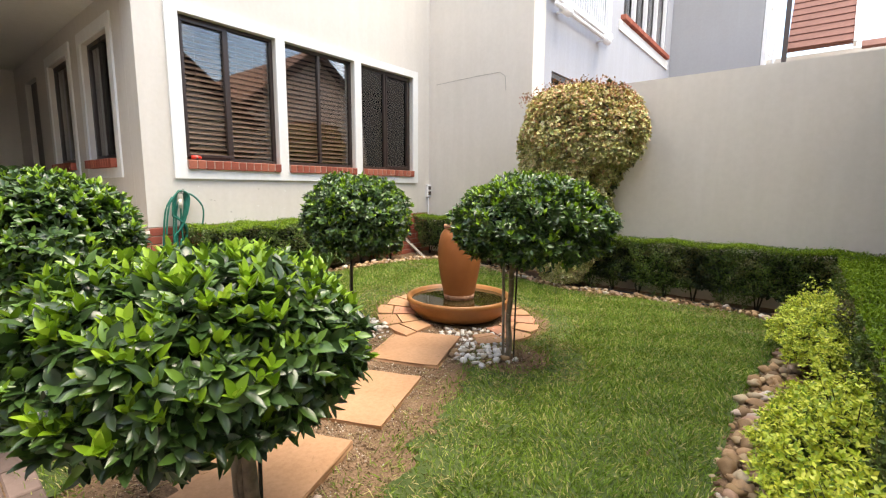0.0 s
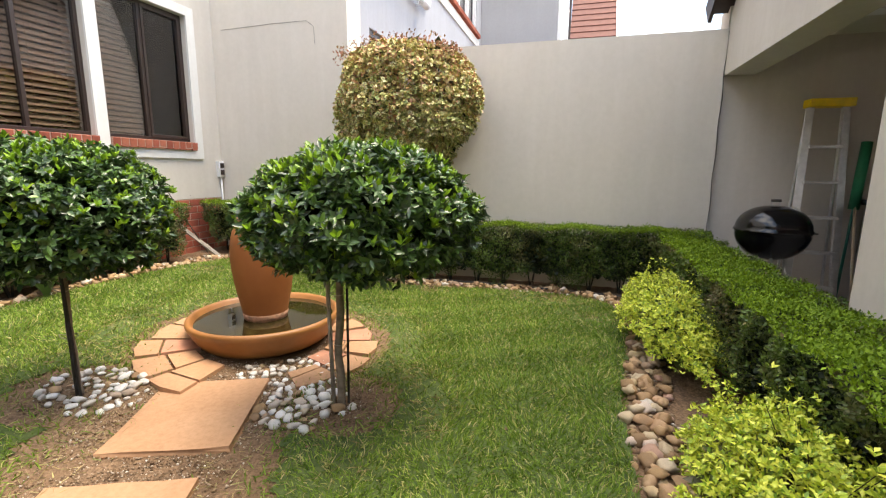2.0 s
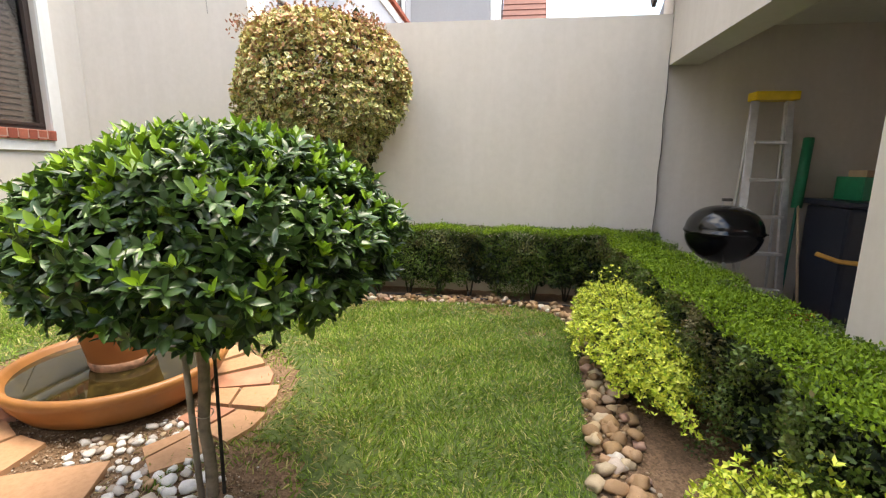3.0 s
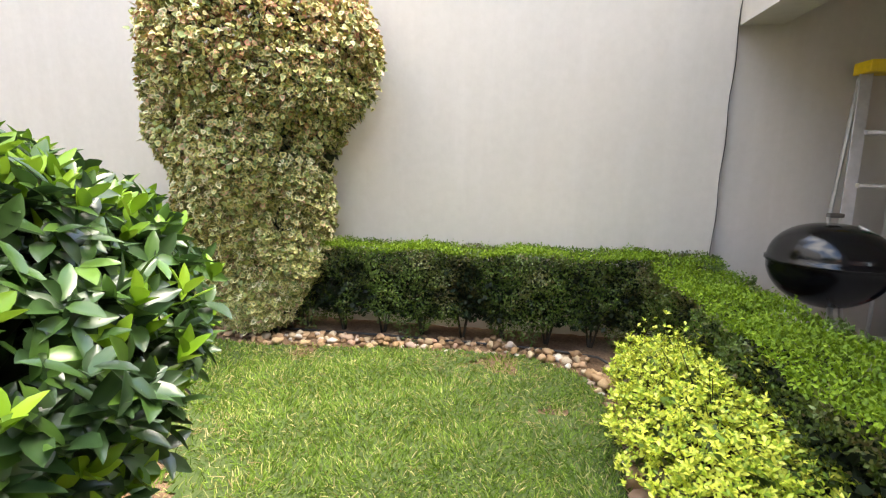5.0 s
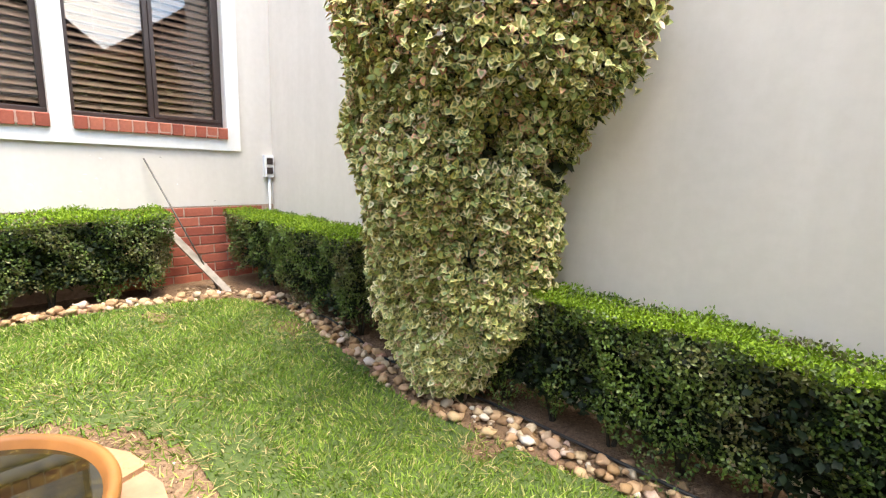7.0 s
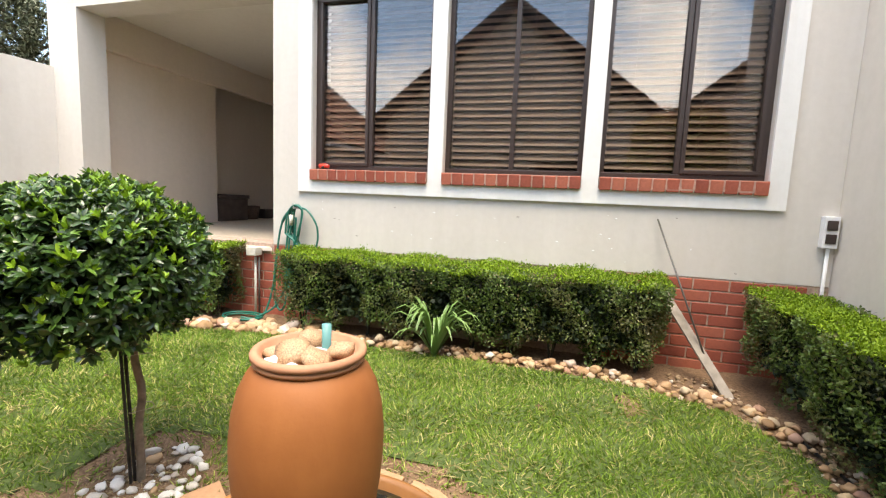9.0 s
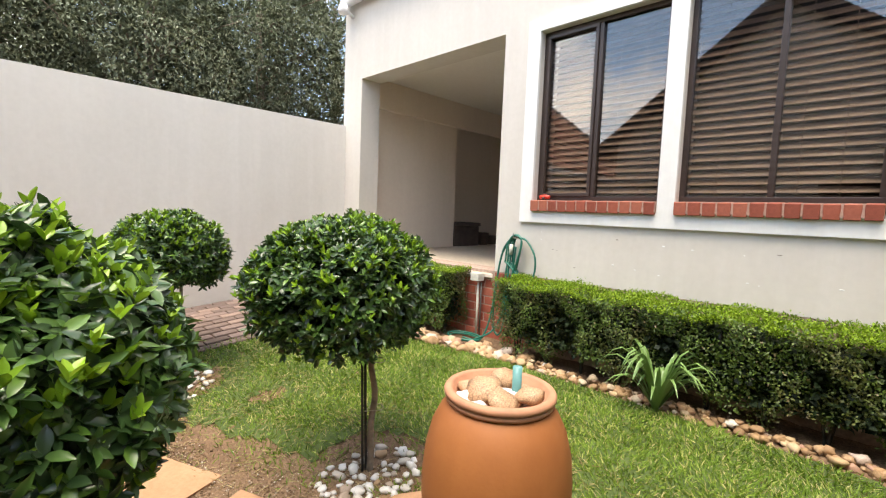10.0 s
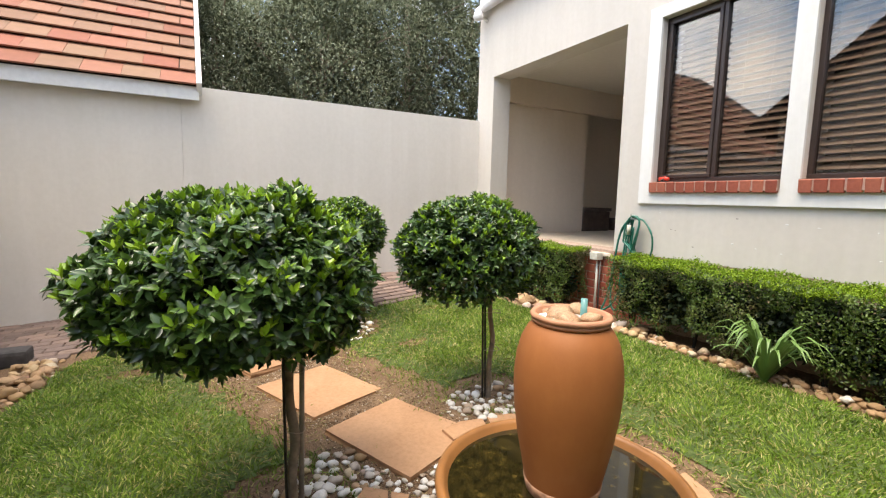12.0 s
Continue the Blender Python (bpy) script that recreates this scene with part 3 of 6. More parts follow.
def window_unit(tag, y0, y1, split, casement, n_slats=26):
    """A recessed brown window with two lights, its blind and its brick sill. casement: which light has a thicker sash."""
    x = XW - 0.055
    w = thing(tag, (x, (y0 + y1) / 2, WZ0), "dark brown timber window with two lights", "window", "", "structure")
    bm = bmesh.new()
    f = 0.034
    for a, b, c, d in ((y0, y1, WZ0, WZ0 + f), (y0, y1, WZ1 - f, WZ1), (y0, y0 + f, WZ0 + f, WZ1 - f), (y1 - f, y1, WZ0 + f, WZ1 - f), (split - f / 2, split + f / 2, WZ0 + f, WZ1 - f)):
        box(x - 0.05, x, a, b, c, d, 0.004, bm=bm)
    part("window_frame", bm, M_FRAME, w)
    lights = [(y0 + f, split - f / 2), (split + f / 2, y1 - f)]
    for i, (a, b) in enumerate(lights):
        s = 0.028 if i in casement else 0.0
        if s:
            bm = bmesh.new()
            for p, q, c, d in ((a, b, WZ0 + f, WZ0 + f + s), (a, b, WZ1 - f - s, WZ1 - f), (a, a + s, WZ0 + f + s, WZ1 - f - s), (b - s, b, WZ0 + f + s, WZ1 - f - s)):
                box(x - 0.035, x + 0.012, p, q, c, d, 0.004, bm=bm)
            part("sash", bm, M_FRAME, w)
        g = part("pane", box(x - 0.03, x - 0.026, a + s, b - s, WZ0 + f + s, WZ1 - f - s), M_GLASS, w)
        g.visible_shadow = False
    blind = thing("venetian_blind", (x - 0.09, (y0 + y1) / 2, WZ0), "brown wooden venetian blind, lowered, slats half open", "blind", "window blinds")
    me = brick_mesh("slat", 0.05, y1 - y0 - 0.03, 0.004, 0.001)
    for i in range(n_slats):
        z = WZ0 + 0.03 + i * (WZ1 - WZ0 - 0.06) / (n_slats - 1)
        instance("slat", me, M_SLAT, Matrix.Translation((x - 0.1, (y0 + y1) / 2, z)) @ Matrix.Rotation(radians(54), 4, "Y"), blind)
    bm = bmesh.new()
    for yy in (y0 + 0.2, (y0 + y1) / 2 + 0.12, y1 - 0.2):
        tube([(x - 0.075, yy, WZ0 + 0.02), (x - 0.075, yy, WZ1 - 0.02)], 0.0025, 5, bm)
    part("cord", bm, M_SLAT, blind)
    part("headrail", box(x - 0.13, x - 0.07, y0 + 0.01, y1 - 0.01, WZ1 - 0.06, WZ1 - 0.01, 0.004), M_SLAT, blind)
    sill = thing("window_sill", (XW, (y0 + y1) / 2, WZ0 - 0.08), "red brick on edge window sill with pale joints", "window sill", "brick sills", "structure")
    part("mortar_bed", box(x - 0.02, XW + 0.05, y0 + 0.004, y1 - 0.004, WZ0 - 0.081, WZ0 - 0.004), M_JOINT, sill)
    n = 12
    step = (y1 - y0) / n
    bme = brick_mesh("brick", 0.19, step - 0.011, 0.088, 0.004)
    rng = random.Random(int(y0 * 100))
    for i in range(n):
        instance("brick", bme, M_BRICK, Matrix.Translation((XW - 0.04 + rng.uniform(-0.003, 0.003), y0 + (i + 0.5) * step, WZ0 - 0.044 + rng.uniform(-0.002, 0.002))) @ Matrix.Rotation(radians(5), 4, "Y"), sill)


window_unit("window_1", *WINS[0], 2.43, (0,))
window_unit("window_2", *WINS[1], 3.585, ())
window_unit("window_3", *WINS[2], 4.72, (1,))
# Room surfaces coloured near-black to stand in for missing light.
part("room_wall", box(XW - 1.2, XW - 1.1, 1.6, HOUSE_N - 0.1, 0.8, 3.2), M_UNLIT, None, "room wall behind the blinds, painted near-black as if unlit", False, "structure", "wall")
# Unseen end walls, added to keep sky light out behind the blinds.
part("room_wall_north", box(XW - 1.099, XW - 0.281, 5.5, 5.6, 0.801, 3.099), M_UNLIT, None, "added near-black room end wall that blocks sky light", False, "structure", "wall")
part("room_wall_south", box(XW - 1.099, XW - 0.281, 1.82, 1.88, 0.801, 3.099), M_UNLIT, None, "added near-black room end wall that blocks sky light", False, "structure", "wall")
part("room_floor", box(XW - 1.1, XW - 0.28, 1.6, HOUSE_N - 0.1, 0.7, 0.8), M_UNLIT, None, "room floor painted near-black as if unlit", False, "structure", "floor")
part("room_ceiling", box(XW - 1.1, XW - 0.28, 1.6, HOUSE_N - 0.1, 3.1, 3.2), M_CEIL, None, "white room ceiling", False, "structure", "ceiling")
# return of the house above the boundary wall
XR = -3.04
part("wall_return", box(XW - 0.28, XR, HOUSE_N + 0.002, YN + 0.25, -0.1, TOP), M_WALL, None, "beige plaster return wall of the house", False, "structure", "wall")
part("wall_north", box(XR, XE - 0.004, YN, YN + 0.22, -0.1, WALL_TOP), M_WALL, None, "beige plaster boundary wall", False, "structure", "wall")
# crack between boundary wall and carport
part("wall_crack", tube([(-4.73, HOUSE_N + 0.001, 2.85), (-3.96, HOUSE_N + 0.001, 2.87), (-3.55, HOUSE_N + 0.001, 2.87), (-3.46, HOUSE_N + 0.001, 2.8), (-3.45, HOUSE_N + 0.001, 2.61)], 0.003, 5), M_STAIN, None, "hairline crack in the plaster", False, "structure", "crack")
part("wall_crack", tube([(XE - 0.002 + 0.006 * math.sin(i * 1.3), YN - 0.001, WALL_TOP - 0.02 - i * 0.1) for i in range(24)], 0.0024, 5), M_STAKE, None, "dark settlement crack in the plaster", False, "structure", "crack")

# neighbour's pale wall running north
wall_with_holes("wall_neighbour", "x", XR - 0.25, XR, YN + 0.26, 12.9, -0.1, 8.5, [(6.24, 7.6, 1.4, 2.93), (6.0, 8.6, 4.7, 6.5), (9.2, 12.4, 4.5, 6.3)], M_BLUE, "pale blue-grey plaster house wall")
part("wall_grey", box(XR - 0.2, -1.13, 12.92, 13.2, -0.1, 8.5), M_GREY, None, "grey plaster house wall", False, "structure", "wall")


def neighbour_details():
    b = thing("balcony_ledge", (XR, 7.3, 3.85), "white balcony edge with a round pipe below", "balcony", "", "structure")
    part("ledge", box(XR, XR + 0.1, 5.96, 8.42, 3.87, 3.96, 0.01), M_WHITE, b)
    part("pipe", tube([(XR + 0.15, 6.0, 3.74), (XR + 0.15, 8.0, 3.74)], 0.03, 12), M_WHITE, b, "", True)
    for y in (6.32, 7.93):
        part("pipe_collar", tube([(XR + 0.15, y - 0.11, 3.735), (XR + 0.15, y + 0.11, 3.735)], 0.062, 12), M_WHITE, b, "", True)
        part("bracket", box(XR + 0.002, XR + 0.15, y - 0.015, y + 0.015, 3.72, 3.75, 0.004), M_WHITE, b)
    me = brick_mesh("baluster", 0.02, 0.02, 0.9, 0.003)
    for i in range(24):
        instance("baluster", me, M_WHITE, Matrix.Translation((XR + 0.06, 6.02 + i * 0.095, 4.41)), b)
    part("post", box(XR + 0.02, XR + 0.1, 8.2, 8.3, 3.961, 5.2, 0.004), M_WHITE, b)
    part("rail", box(XR + 0.03, XR + 0.09, 5.98, 8.2, 4.861, 4.91, 0.004), M_WHITE, b)
    for y0, y1, z0, z1, nm in ((9.2, 12.4, 4.5, 6.3, "window_4"), (6.24, 7.6, 1.4, 2.93, "window_5"), (6.0, 8.6, 4.7, 6.5, "window_6")):
        w = thing(nm, (XR, (y0 + y1) / 2, z0), "white framed upstairs window", "window", "", "structure")
        bm = bmesh.new()
        k = 4 if y1 - y0 > 2 else 2
        for i in range(k + 1):
            yy = y0 + (y1 - y0) * i / k
            box(XR - 0.1, XR - 0.03, max(y0, yy - 0.04), min(y1, yy + 0.04), z0, z1, bm=bm)
        box(XR - 0.1, XR - 0.03, y0, y1, z1 - 0.08, z1 - 0.002, bm=bm)
        part("window_frame", bm, M_WHITE if nm != "window_5" else M_FRAME, w)
        part("pane", box(XR - 0.2, XR - 0.12, y0, y1, z0, z1), M_GLASS, w)
        # Not cloth: a near-black sheet standing in for the unlit room.
        part("curtain", box(XR - 0.24, XR - 0.205, y0, y1, z0, z1), M_UNLIT, w)
    s = thing("window_sill", (XR, 10.8, 4.45), "red brick sill of the upstairs window", "window sill", "brick sills", "structure")
    me = brick_mesh("brick", 0.16, 0.09, 0.09)
    for i in range(34):
        instance("brick", me, M_BRICK, Matrix.Translation((XR + 0.02, 9.1 + i * 0.1, 4.45)), s)
    part("trim", box(XR, XR + 0.03, 8.95, 12.6, 4.2, 4.39), M_TRIM, None, "white plaster band under the sill", False, "structure", "trim")


neighbour_details()

# ---- patio behind the opening ----
part("patio_floor", box(-10.5, XW + 0.02, YS, 1.52, 0.77, FLOOR_Z, 0.008), plain("cream_tile", (0.58, 0.49, 0.38), 0.5), None, "cream tiled patio floor", False, "structure", "floor")
part("patio_floor", box(-10.5, -7.002, -1.4, YS - 0.002, 0.6, FLOOR_Z), M_PATIO, None, "cream patio floor in the recess", False, "structure", "floor")
part("patio_ceiling", box(-7.002, XW - 0.281, -0.99, 1.7, 3.12, 3.2), M_CEIL, None, "white patio ceiling", False, "structure", "ceiling")
part("patio_ceiling", box(-10.5, -7.002, -1.65, 1.7, 3.12, 3.2), M_CEIL, None, "white patio ceiling, far bay", False, "structure", "ceiling")
part("wall_house_south", box(-10.5, XW - 0.282, -1.27, -1.0, 3.21, TOP), M_HOUSE, None, "cream plaster end wall of the house", False, "structure", "wall")
part("patio_wall_south", box(-7.0, XW - 0.285, -1.25, -0.98, 0.6, 3.119), M_PATIO, None, "cream plaster patio wall", False, "structure", "wall")
part("patio_beam", box(-10.49, XW - 0.285, -0.98, -0.9, 2.74, 3.118), M_PATIO, None, "plaster beam along the patio wall", False, "structure", "beam")
part("patio_wall_recess", box(-10.498, -7.0, -1.65, -1.4, 0.6, 3.119), M_PATIO, None, "cream plaster patio wall, set back", False, "structure", "wall")
part("patio_wall_step", box(-7.25, -7.002, -1.4, -1.25, 0.6, 3.119), M_HOUSE, None, "cream plaster patio wall corner", False, "structure", "wall")
PW = [(-6.5, -5.55), (-8.1, -7.1)]
wall_with_holes("patio_wall_north", "y", 1.55, 1.8, -10.5, XW - 0.285, 0.6, 3.119, [(a, b, 1.52, 2.8) for a, b in PW] + [(-9.7, -8.9, 0.81, 2.8)], M_HOUSE, "cream plaster patio wall with windows")
part("patio_wall_west", box(-10.7, -10.5, -1.65, 1.8, 0.6, 3.2), M_HOUSE, None, "cream plaster patio end wall", False, "structure", "wall")


def patio_details():
    for k, (a, b) in enumerate(PW):
        w = thing("window_7" if k == 0 else "window_8", ((a + b) / 2, 1.6, 1.5), "narrow brown framed patio window", "window", "", "structure")
        bm = bmesh.new()
        for p, q, c, d in ((a, b, 1.52, 1.57), (a, b, 2.75, 2.8), (a, a + 0.05, 1.57, 2.75), (b - 0.05, b, 1.57, 2.75)):
            box(p, q, 1.6, 1.65, c, d, 0.004, bm=bm)
        part("window_frame", bm, M_FRAME, w)
        part("pane", box(a + 0.05, b - 0.05, 1.62, 1.63, 1.57, 2.75), M_GLASS, w)
        part("curtain", box(a, b, 1.66, 1.67, 1.52, 2.8), M_WHITE, w, "white curtain")
        s = thing("window_sill", ((a + b) / 2, 1.5, 1.46), "red brick on edge patio window sill", "window sill", "brick sills", "structure")
        me = brick_mesh("brick", 0.075, 0.17, 0.09, 0.004)
        for i in range(11):
            instance("brick", me, M_BRICK, Matrix.Translation((a + 0.045 + i * (b - a - 0.09) / 10, 1.56, 1.47)), s)
        bm = bmesh.new()
        box(a - 0.12, b + 0.12, 1.53, 1.549, 1.32, 1.42, bm=bm)
        box(a - 0.12, b + 0.12, 1.53, 1.549, 2.8, 2.92, bm=bm)
        box(a - 0.12, a, 1.53, 1.549, 1.42, 2.8, bm=bm)
        box(b, b + 0.12, 1.53, 1.549, 1.42, 2.8, bm=bm)
        part("trim", bm, M_TRIM, None, "white band round the patio window", False, "structure", "trim")
    d = thing("door_1", (-9.3, 1.65, 0.81), "dark timber patio door", "door", "", "structure")
    part("door_leaf", box(-9.7, -8.9, 1.62, 1.67, 0.81, 2.8, 0.006), M_FRAME, d)
    part("door_handle", tube([(-8.98, 1.6, 1.85), (-9.1, 1.6, 1.85)], 0.012, 8), M_ALU, d)
    c = thing("storage_chest", (-7.35, -1.0, FLOOR_Z), "dark brown woven patio storage chest", "chest")
    part("body", box(-7.66, -7.03, -1.38, -0.98, FLOOR_Z, FLOOR_Z + 0.34, 0.015), M_CHEST, c)
    part("lid", box(-7.68, -7.02, -1.39, -0.96, FLOOR_Z + 0.342, FLOOR_Z + 0.4, 0.015), M_CHEST, c)
    k = thing("basket", (-7.95, -1.1, FLOOR_Z), "small brown basket beside the storage chest", "basket")
    part("body", lathe([(0.02, 0), (0.1, 0), (0.13, 0.2), (0.13, 0.22), (0.115, 0.22), (0.1, 0.04), (0.02, 0.02)], (-7.92, -1.12, FLOOR_Z), 20), M_BROWNPOT, k, "", True)
    k = thing("shoes_box", (-8.3, -1.1, FLOOR_Z), "small dark box on the patio floor", "box")
    part("body", box(-8.42, -8.18, -1.25, -1.05, FLOOR_Z, FLOOR_Z + 0.16, 0.01), M_CHEST, k)


patio_details()
part("step_edge", box(XW + 0.021, XW + 0.032, OPEN[0], OPEN[1], FLOOR_Z - 0.035, FLOOR_Z - 0.004, 0.004), M_PATIO, None, "cream edge of the patio floor", False, "structure", "trim")


def upper_balcony():
    b = thing("balcony_edge", (XW, -0.3, 3.9), "white gutter pipe and railing of the balcony above", "balcony", "", "structure")
    part("pipe", tube([(XW + 0.09, -0.95, 3.9), (XW + 0.09, 1.6, 3.9)], 0.055, 12), M_WHITE, b, "", True)
    part("ledge", box(XW, XW + 0.07, -0.95, 1.7, 3.97, 4.05, 0.008), M_WHITE, b)
    me = brick_mesh("baluster", 0.022, 0.022, 0.8, 0.003)
    for i in range(16):
        instance("baluster", me, M_WHITE, Matrix.Translation((XW + 0.035, -0.9 + i * 0.1, 4.45)), b)
    part("rail", box(XW + 0.01, XW + 0.06, -0.95, 1.7, 4.85, 4.9, 0.005), M_WHITE, b)
    s = thing("security_light", (XW + 0.1, -0.78, 3.88), "small white round security light under the gutter", "outdoor lamp")
    part("arm", tube([(XW, -0.85, 3.75), (XW + 0.12, -0.85, 3.8)], 0.02, 8), M_WHITE, s)
    part("head", lathe([(0.02, 0), (0.06, 0.01), (0.07, 0.06), (0.05, 0.11), (0.02, 0.12)], (XW + 0.15, -0.85, 3.74), 20), M_WHITE, s, "", True)


upper_balcony()

# ---- south wall and garage ----
part("wall_south", box(XW - 0.0, -1.15, YS - 0.22, YS, -0.1, 2.43), M_SWALL, None, "white plaster boundary wall with hairline stains", False, "structure", "wall")
part("wall_garage", box(-1.148, 6.0, YS - 0.24, YS + 0.004, -0.1, 2.5), M_SWALL, None, "white plaster garage wall under the eaves", False, "structure", "wall")


def garage_roof():
    pitch = radians(38)
    ex, ey, ez = -1.32, -0.86, 2.36
    r = thing("garage_roof", (ex, ey, ez), "weathered orange-red concrete tile roof with white fascia", "roof", "", "structure")
    part("fascia", box(ex, 5.5, ey - 0.03, ey, ez - 0.09, ez + 0.05, 0.004), M_WHITE, r)
    part("soffit", box(ex, 5.5, YS + 0.013, ey - 0.03, ez - 0.05, ez - 0.03), M_WHITE, r)
    slope = Matrix.Translation((ex, ey, ez + 0.05)) @ Matrix.Rotation(-pitch, 4, "X")
    part("deck", box(0.02, 6.8, -4.6, 0.0, -0.03, -0.01, m=slope), M_UNLIT, r)
    part("verge", box(-0.03, 0.02, -4.6, 0.03, -0.08, 0.06, m=slope), M_WHITE, r, "white barge board")
    part("gable_end", box(-1.1, -1.0, -3.5, YS - 0.25, -0.1, 2.6), M_SWALL, r)
    me = brick_mesh("tile", 0.318, 0.37, 0.017, 0.002)
    rng = random.Random(8)
    for row in range(14):
        for col in range(19):
            x = 0.02 + 0.16 + (col - (0.5 if row % 2 else 0)) * 0.32
            half = x - 0.16 < 0.0
            if half:
                x = 0.1
            t = slope @ Matrix.Translation((x, -0.155 - row * 0.305, 0.018 + rng.uniform(0, 0.002))) @ Matrix.Rotation(radians(6.5), 4, "X")
            instance("tile", me, M_PINK if (row, col) == (1, 3) else M_TILE, t @ Matrix.Diagonal((0.45 if half else 1, 1, 1, 1)), r)


garage_roof()


# ---- east building: carport and gables ----
GP, GV0, GV1 = (2.75, 5.25), (0.1, 3.0), (5.72, 3.0)


def east_building():
    wall = bmesh.new()
    x0, x1 = XE, XE + 0.25
    prof = [(0.1, 2.09), (5.748, 2.09), (5.748, 2.62), (5.5, 2.86), (2.75, 4.95), (0.1, 2.9)]
    a = [wall.verts.new((x0, y, z)) for y, z in prof]
    b = [wall.verts.new((x1, y, z)) for y, z in prof]
    wall.faces.new(a), wall.faces.new(b[::-1])
    for i in range(len(prof)):
        j = (i + 1) % len(prof)
        wall.faces.new((a[i], b[i], b[j], a[j]))
    bmesh.ops.recalc_face_normals(wall, faces=wall.faces[:])
    part("gable_wall", wall, M_CARPORT, None, "beige plaster gable over the carport opening", False, "structure", "wall")
    part("pier", box(XE, XE + 0.35, 2.6, 3.33, -0.1, 2.088, 0.01), M_CARPORT, None, "beige plaster carport pier", False, "structure", "pier")
    part("wall_east", box(XE + 0.05, XE + 0.3, YS + 0.014, 2.598, -0.1, 2.088), M_CARPORT, None, "beige plaster wall", False, "structure", "wall")
    part("carport_wall_north", box(XE, 6.5, YN + 0.035, YN + 0.3, -0.1, 2.7), M_CARPORT, None, "beige plaster carport wall", False, "structure", "wall")
    part("carport_wall_east", box(6.5, 6.7, YS, YN + 0.3, -0.1, 2.7), M_CARPORT, None, "beige plaster carport end wall", False, "structure", "wall")
    part("carport_floor", box(XE + 0.1, 6.5, 0.2, YN + 0.034, -0.1, 0.015), plain("concrete_floor", (0.3, 0.285, 0.27), 0.8), None, "grey concrete carport floor", False, "structure", "floor")
    part("carport_ceiling", box(XE + 0.252, 6.5, 0.1, YN + 0.034, 2.4, 2.5), M_CEIL, None, "white carport ceiling", False, "structure", "ceiling")
    part("ceiling_beam", box(XE + 0.5, 6.4, 4.6, 4.75, 2.26, 2.398), M_WHITE, None, "white ceiling beam of the carport", False, "structure", "beam")
    for k, (yp, zp, half) in enumerate(((2.75, 5.2, 3.15), (8.7, 5.4, 2.85))):
        gx = XE if k == 0 else 2.2
        r = thing("gable_roof", (gx, yp, zp), "red tiled gable roof with dark barge boards", "roof", "gable roofs", "structure")
        for sgn in (-1, 1):
            ang = math.atan2(2.28, 2.9)
            m = Matrix.Translation((gx - 0.15, yp, zp)) @ Matrix.Rotation(-sgn * ang, 4, "X")
            L = half / math.cos(ang)
            a0, a1 = (0, L) if sgn > 0 else (-L, 0)
            part("roof_slope", box(0, 6, a0, a1, -0.08, 0, m=m), M_FRAME, r)
            part("barge_board", box(-0.03, 0, a0, a1, -0.2, 0.02, m=m), M_FRAME, r)
            bm = bmesh.new()
            for i in range(10):
                yy = sgn * (0.05 + i * 0.36)
                box(0, 6, min(yy, yy + sgn * 0.36), max(yy, yy + sgn * 0.36), 0.001, 0.03, bm=bm, m=m)
            part("tile_courses", bm, M_TILE, r)
    bm = bmesh.new()
    a = [bm.verts.new((2.3, y, z)) for y, z in ((6.1, 0), (11.6, 0), (11.6, 3.05), (8.7, 5.33), (6.1, 3.29))]
    bm.faces.new(a)
    part("gable_wall", bm, M_CARPORT, None, "beige plaster gable of the next building", False, "structure", "wall")


east_building()


M_TILEFAR = plain("far_roof_tile", (0.17, 0.075, 0.058), 0.85, var=0.15, scale=2)


def far_house():
    f = thing("far_house", (0.5, 20, 0), "distant house with a red tiled roof behind the wall", "house")
    part("wall", box(-1.6, 9, 20.3, 24, 0, 5.85), M_WALL, f)
    m = Matrix.Translation((-1.0, 20.0, 6.0)) @ Matrix.Rotation(radians(54), 4, "X")
    part("roof", box(0, 1.7, 0, 5, -0.1, 0, m=m), M_TILEFAR, f)
    me = brick_mesh("tile_course", 1.7, 0.36, 0.05, 0.004)
    for i in range(13):
        instance("tile_course", me, M_TILEFAR, m @ Matrix.Translation((0.85, 0.18 + i * 0.33, 0.03)) @ Matrix.Rotation(radians(-6), 4, "X"), f)
    part("barge_board", box(1.7, 1.78, -0.1, 5, -0.15, 0.1, m=m), M_WHITE, f)
    m = Matrix.Translation((0.93, 20.25, 5.84)) @ Matrix.Rotation(radians(40), 4, "X")
    part("low_roof", box(0, 0.78, 0, 0.38, -0.1, 0.02, m=m), M_TILEFAR, f)
    b = thing("far_balcony", (-1.0, 14, 4), "white balcony posts and railing at the end of the grey wall", "balcony", "", "structure")
    part("post", box(-1.12, -1.03, 12.93, 13.02, 3.0, 8.0, 0.01), M_WHITE, b)
    # Solid dark brown strip just left of the far roof.
    part("dark_opening", box(-1.12, -0.98, 19.7, 19.85, 3.0, 10.0), M_FRAME, b)
    part("post", box(-0.91, -0.87, 13.0, 13.05, 3.0, 8.0, 0.01), M_WHITE, b)
    part("rail", tube([(-1.02, 13.03, 5.33), (-0.9, 13.9, 5.33)], 0.03, 6), M_WHITE, b)
    me = brick_mesh("baluster", 0.03, 0.03, 1.0, 0.004)
    for i in range(8):
        instance("baluster", me, M_WHITE, Matrix.Translation((-1.0 + i * 0.014, 13.05 + i * 0.1, 4.8)), b)


far_house()


# ---- planting ----
def foliage(name, v, q, mat, parent, label=""):
    return link_mesh(name, arrays_mesh(name, v, q), mat, parent, label, True)


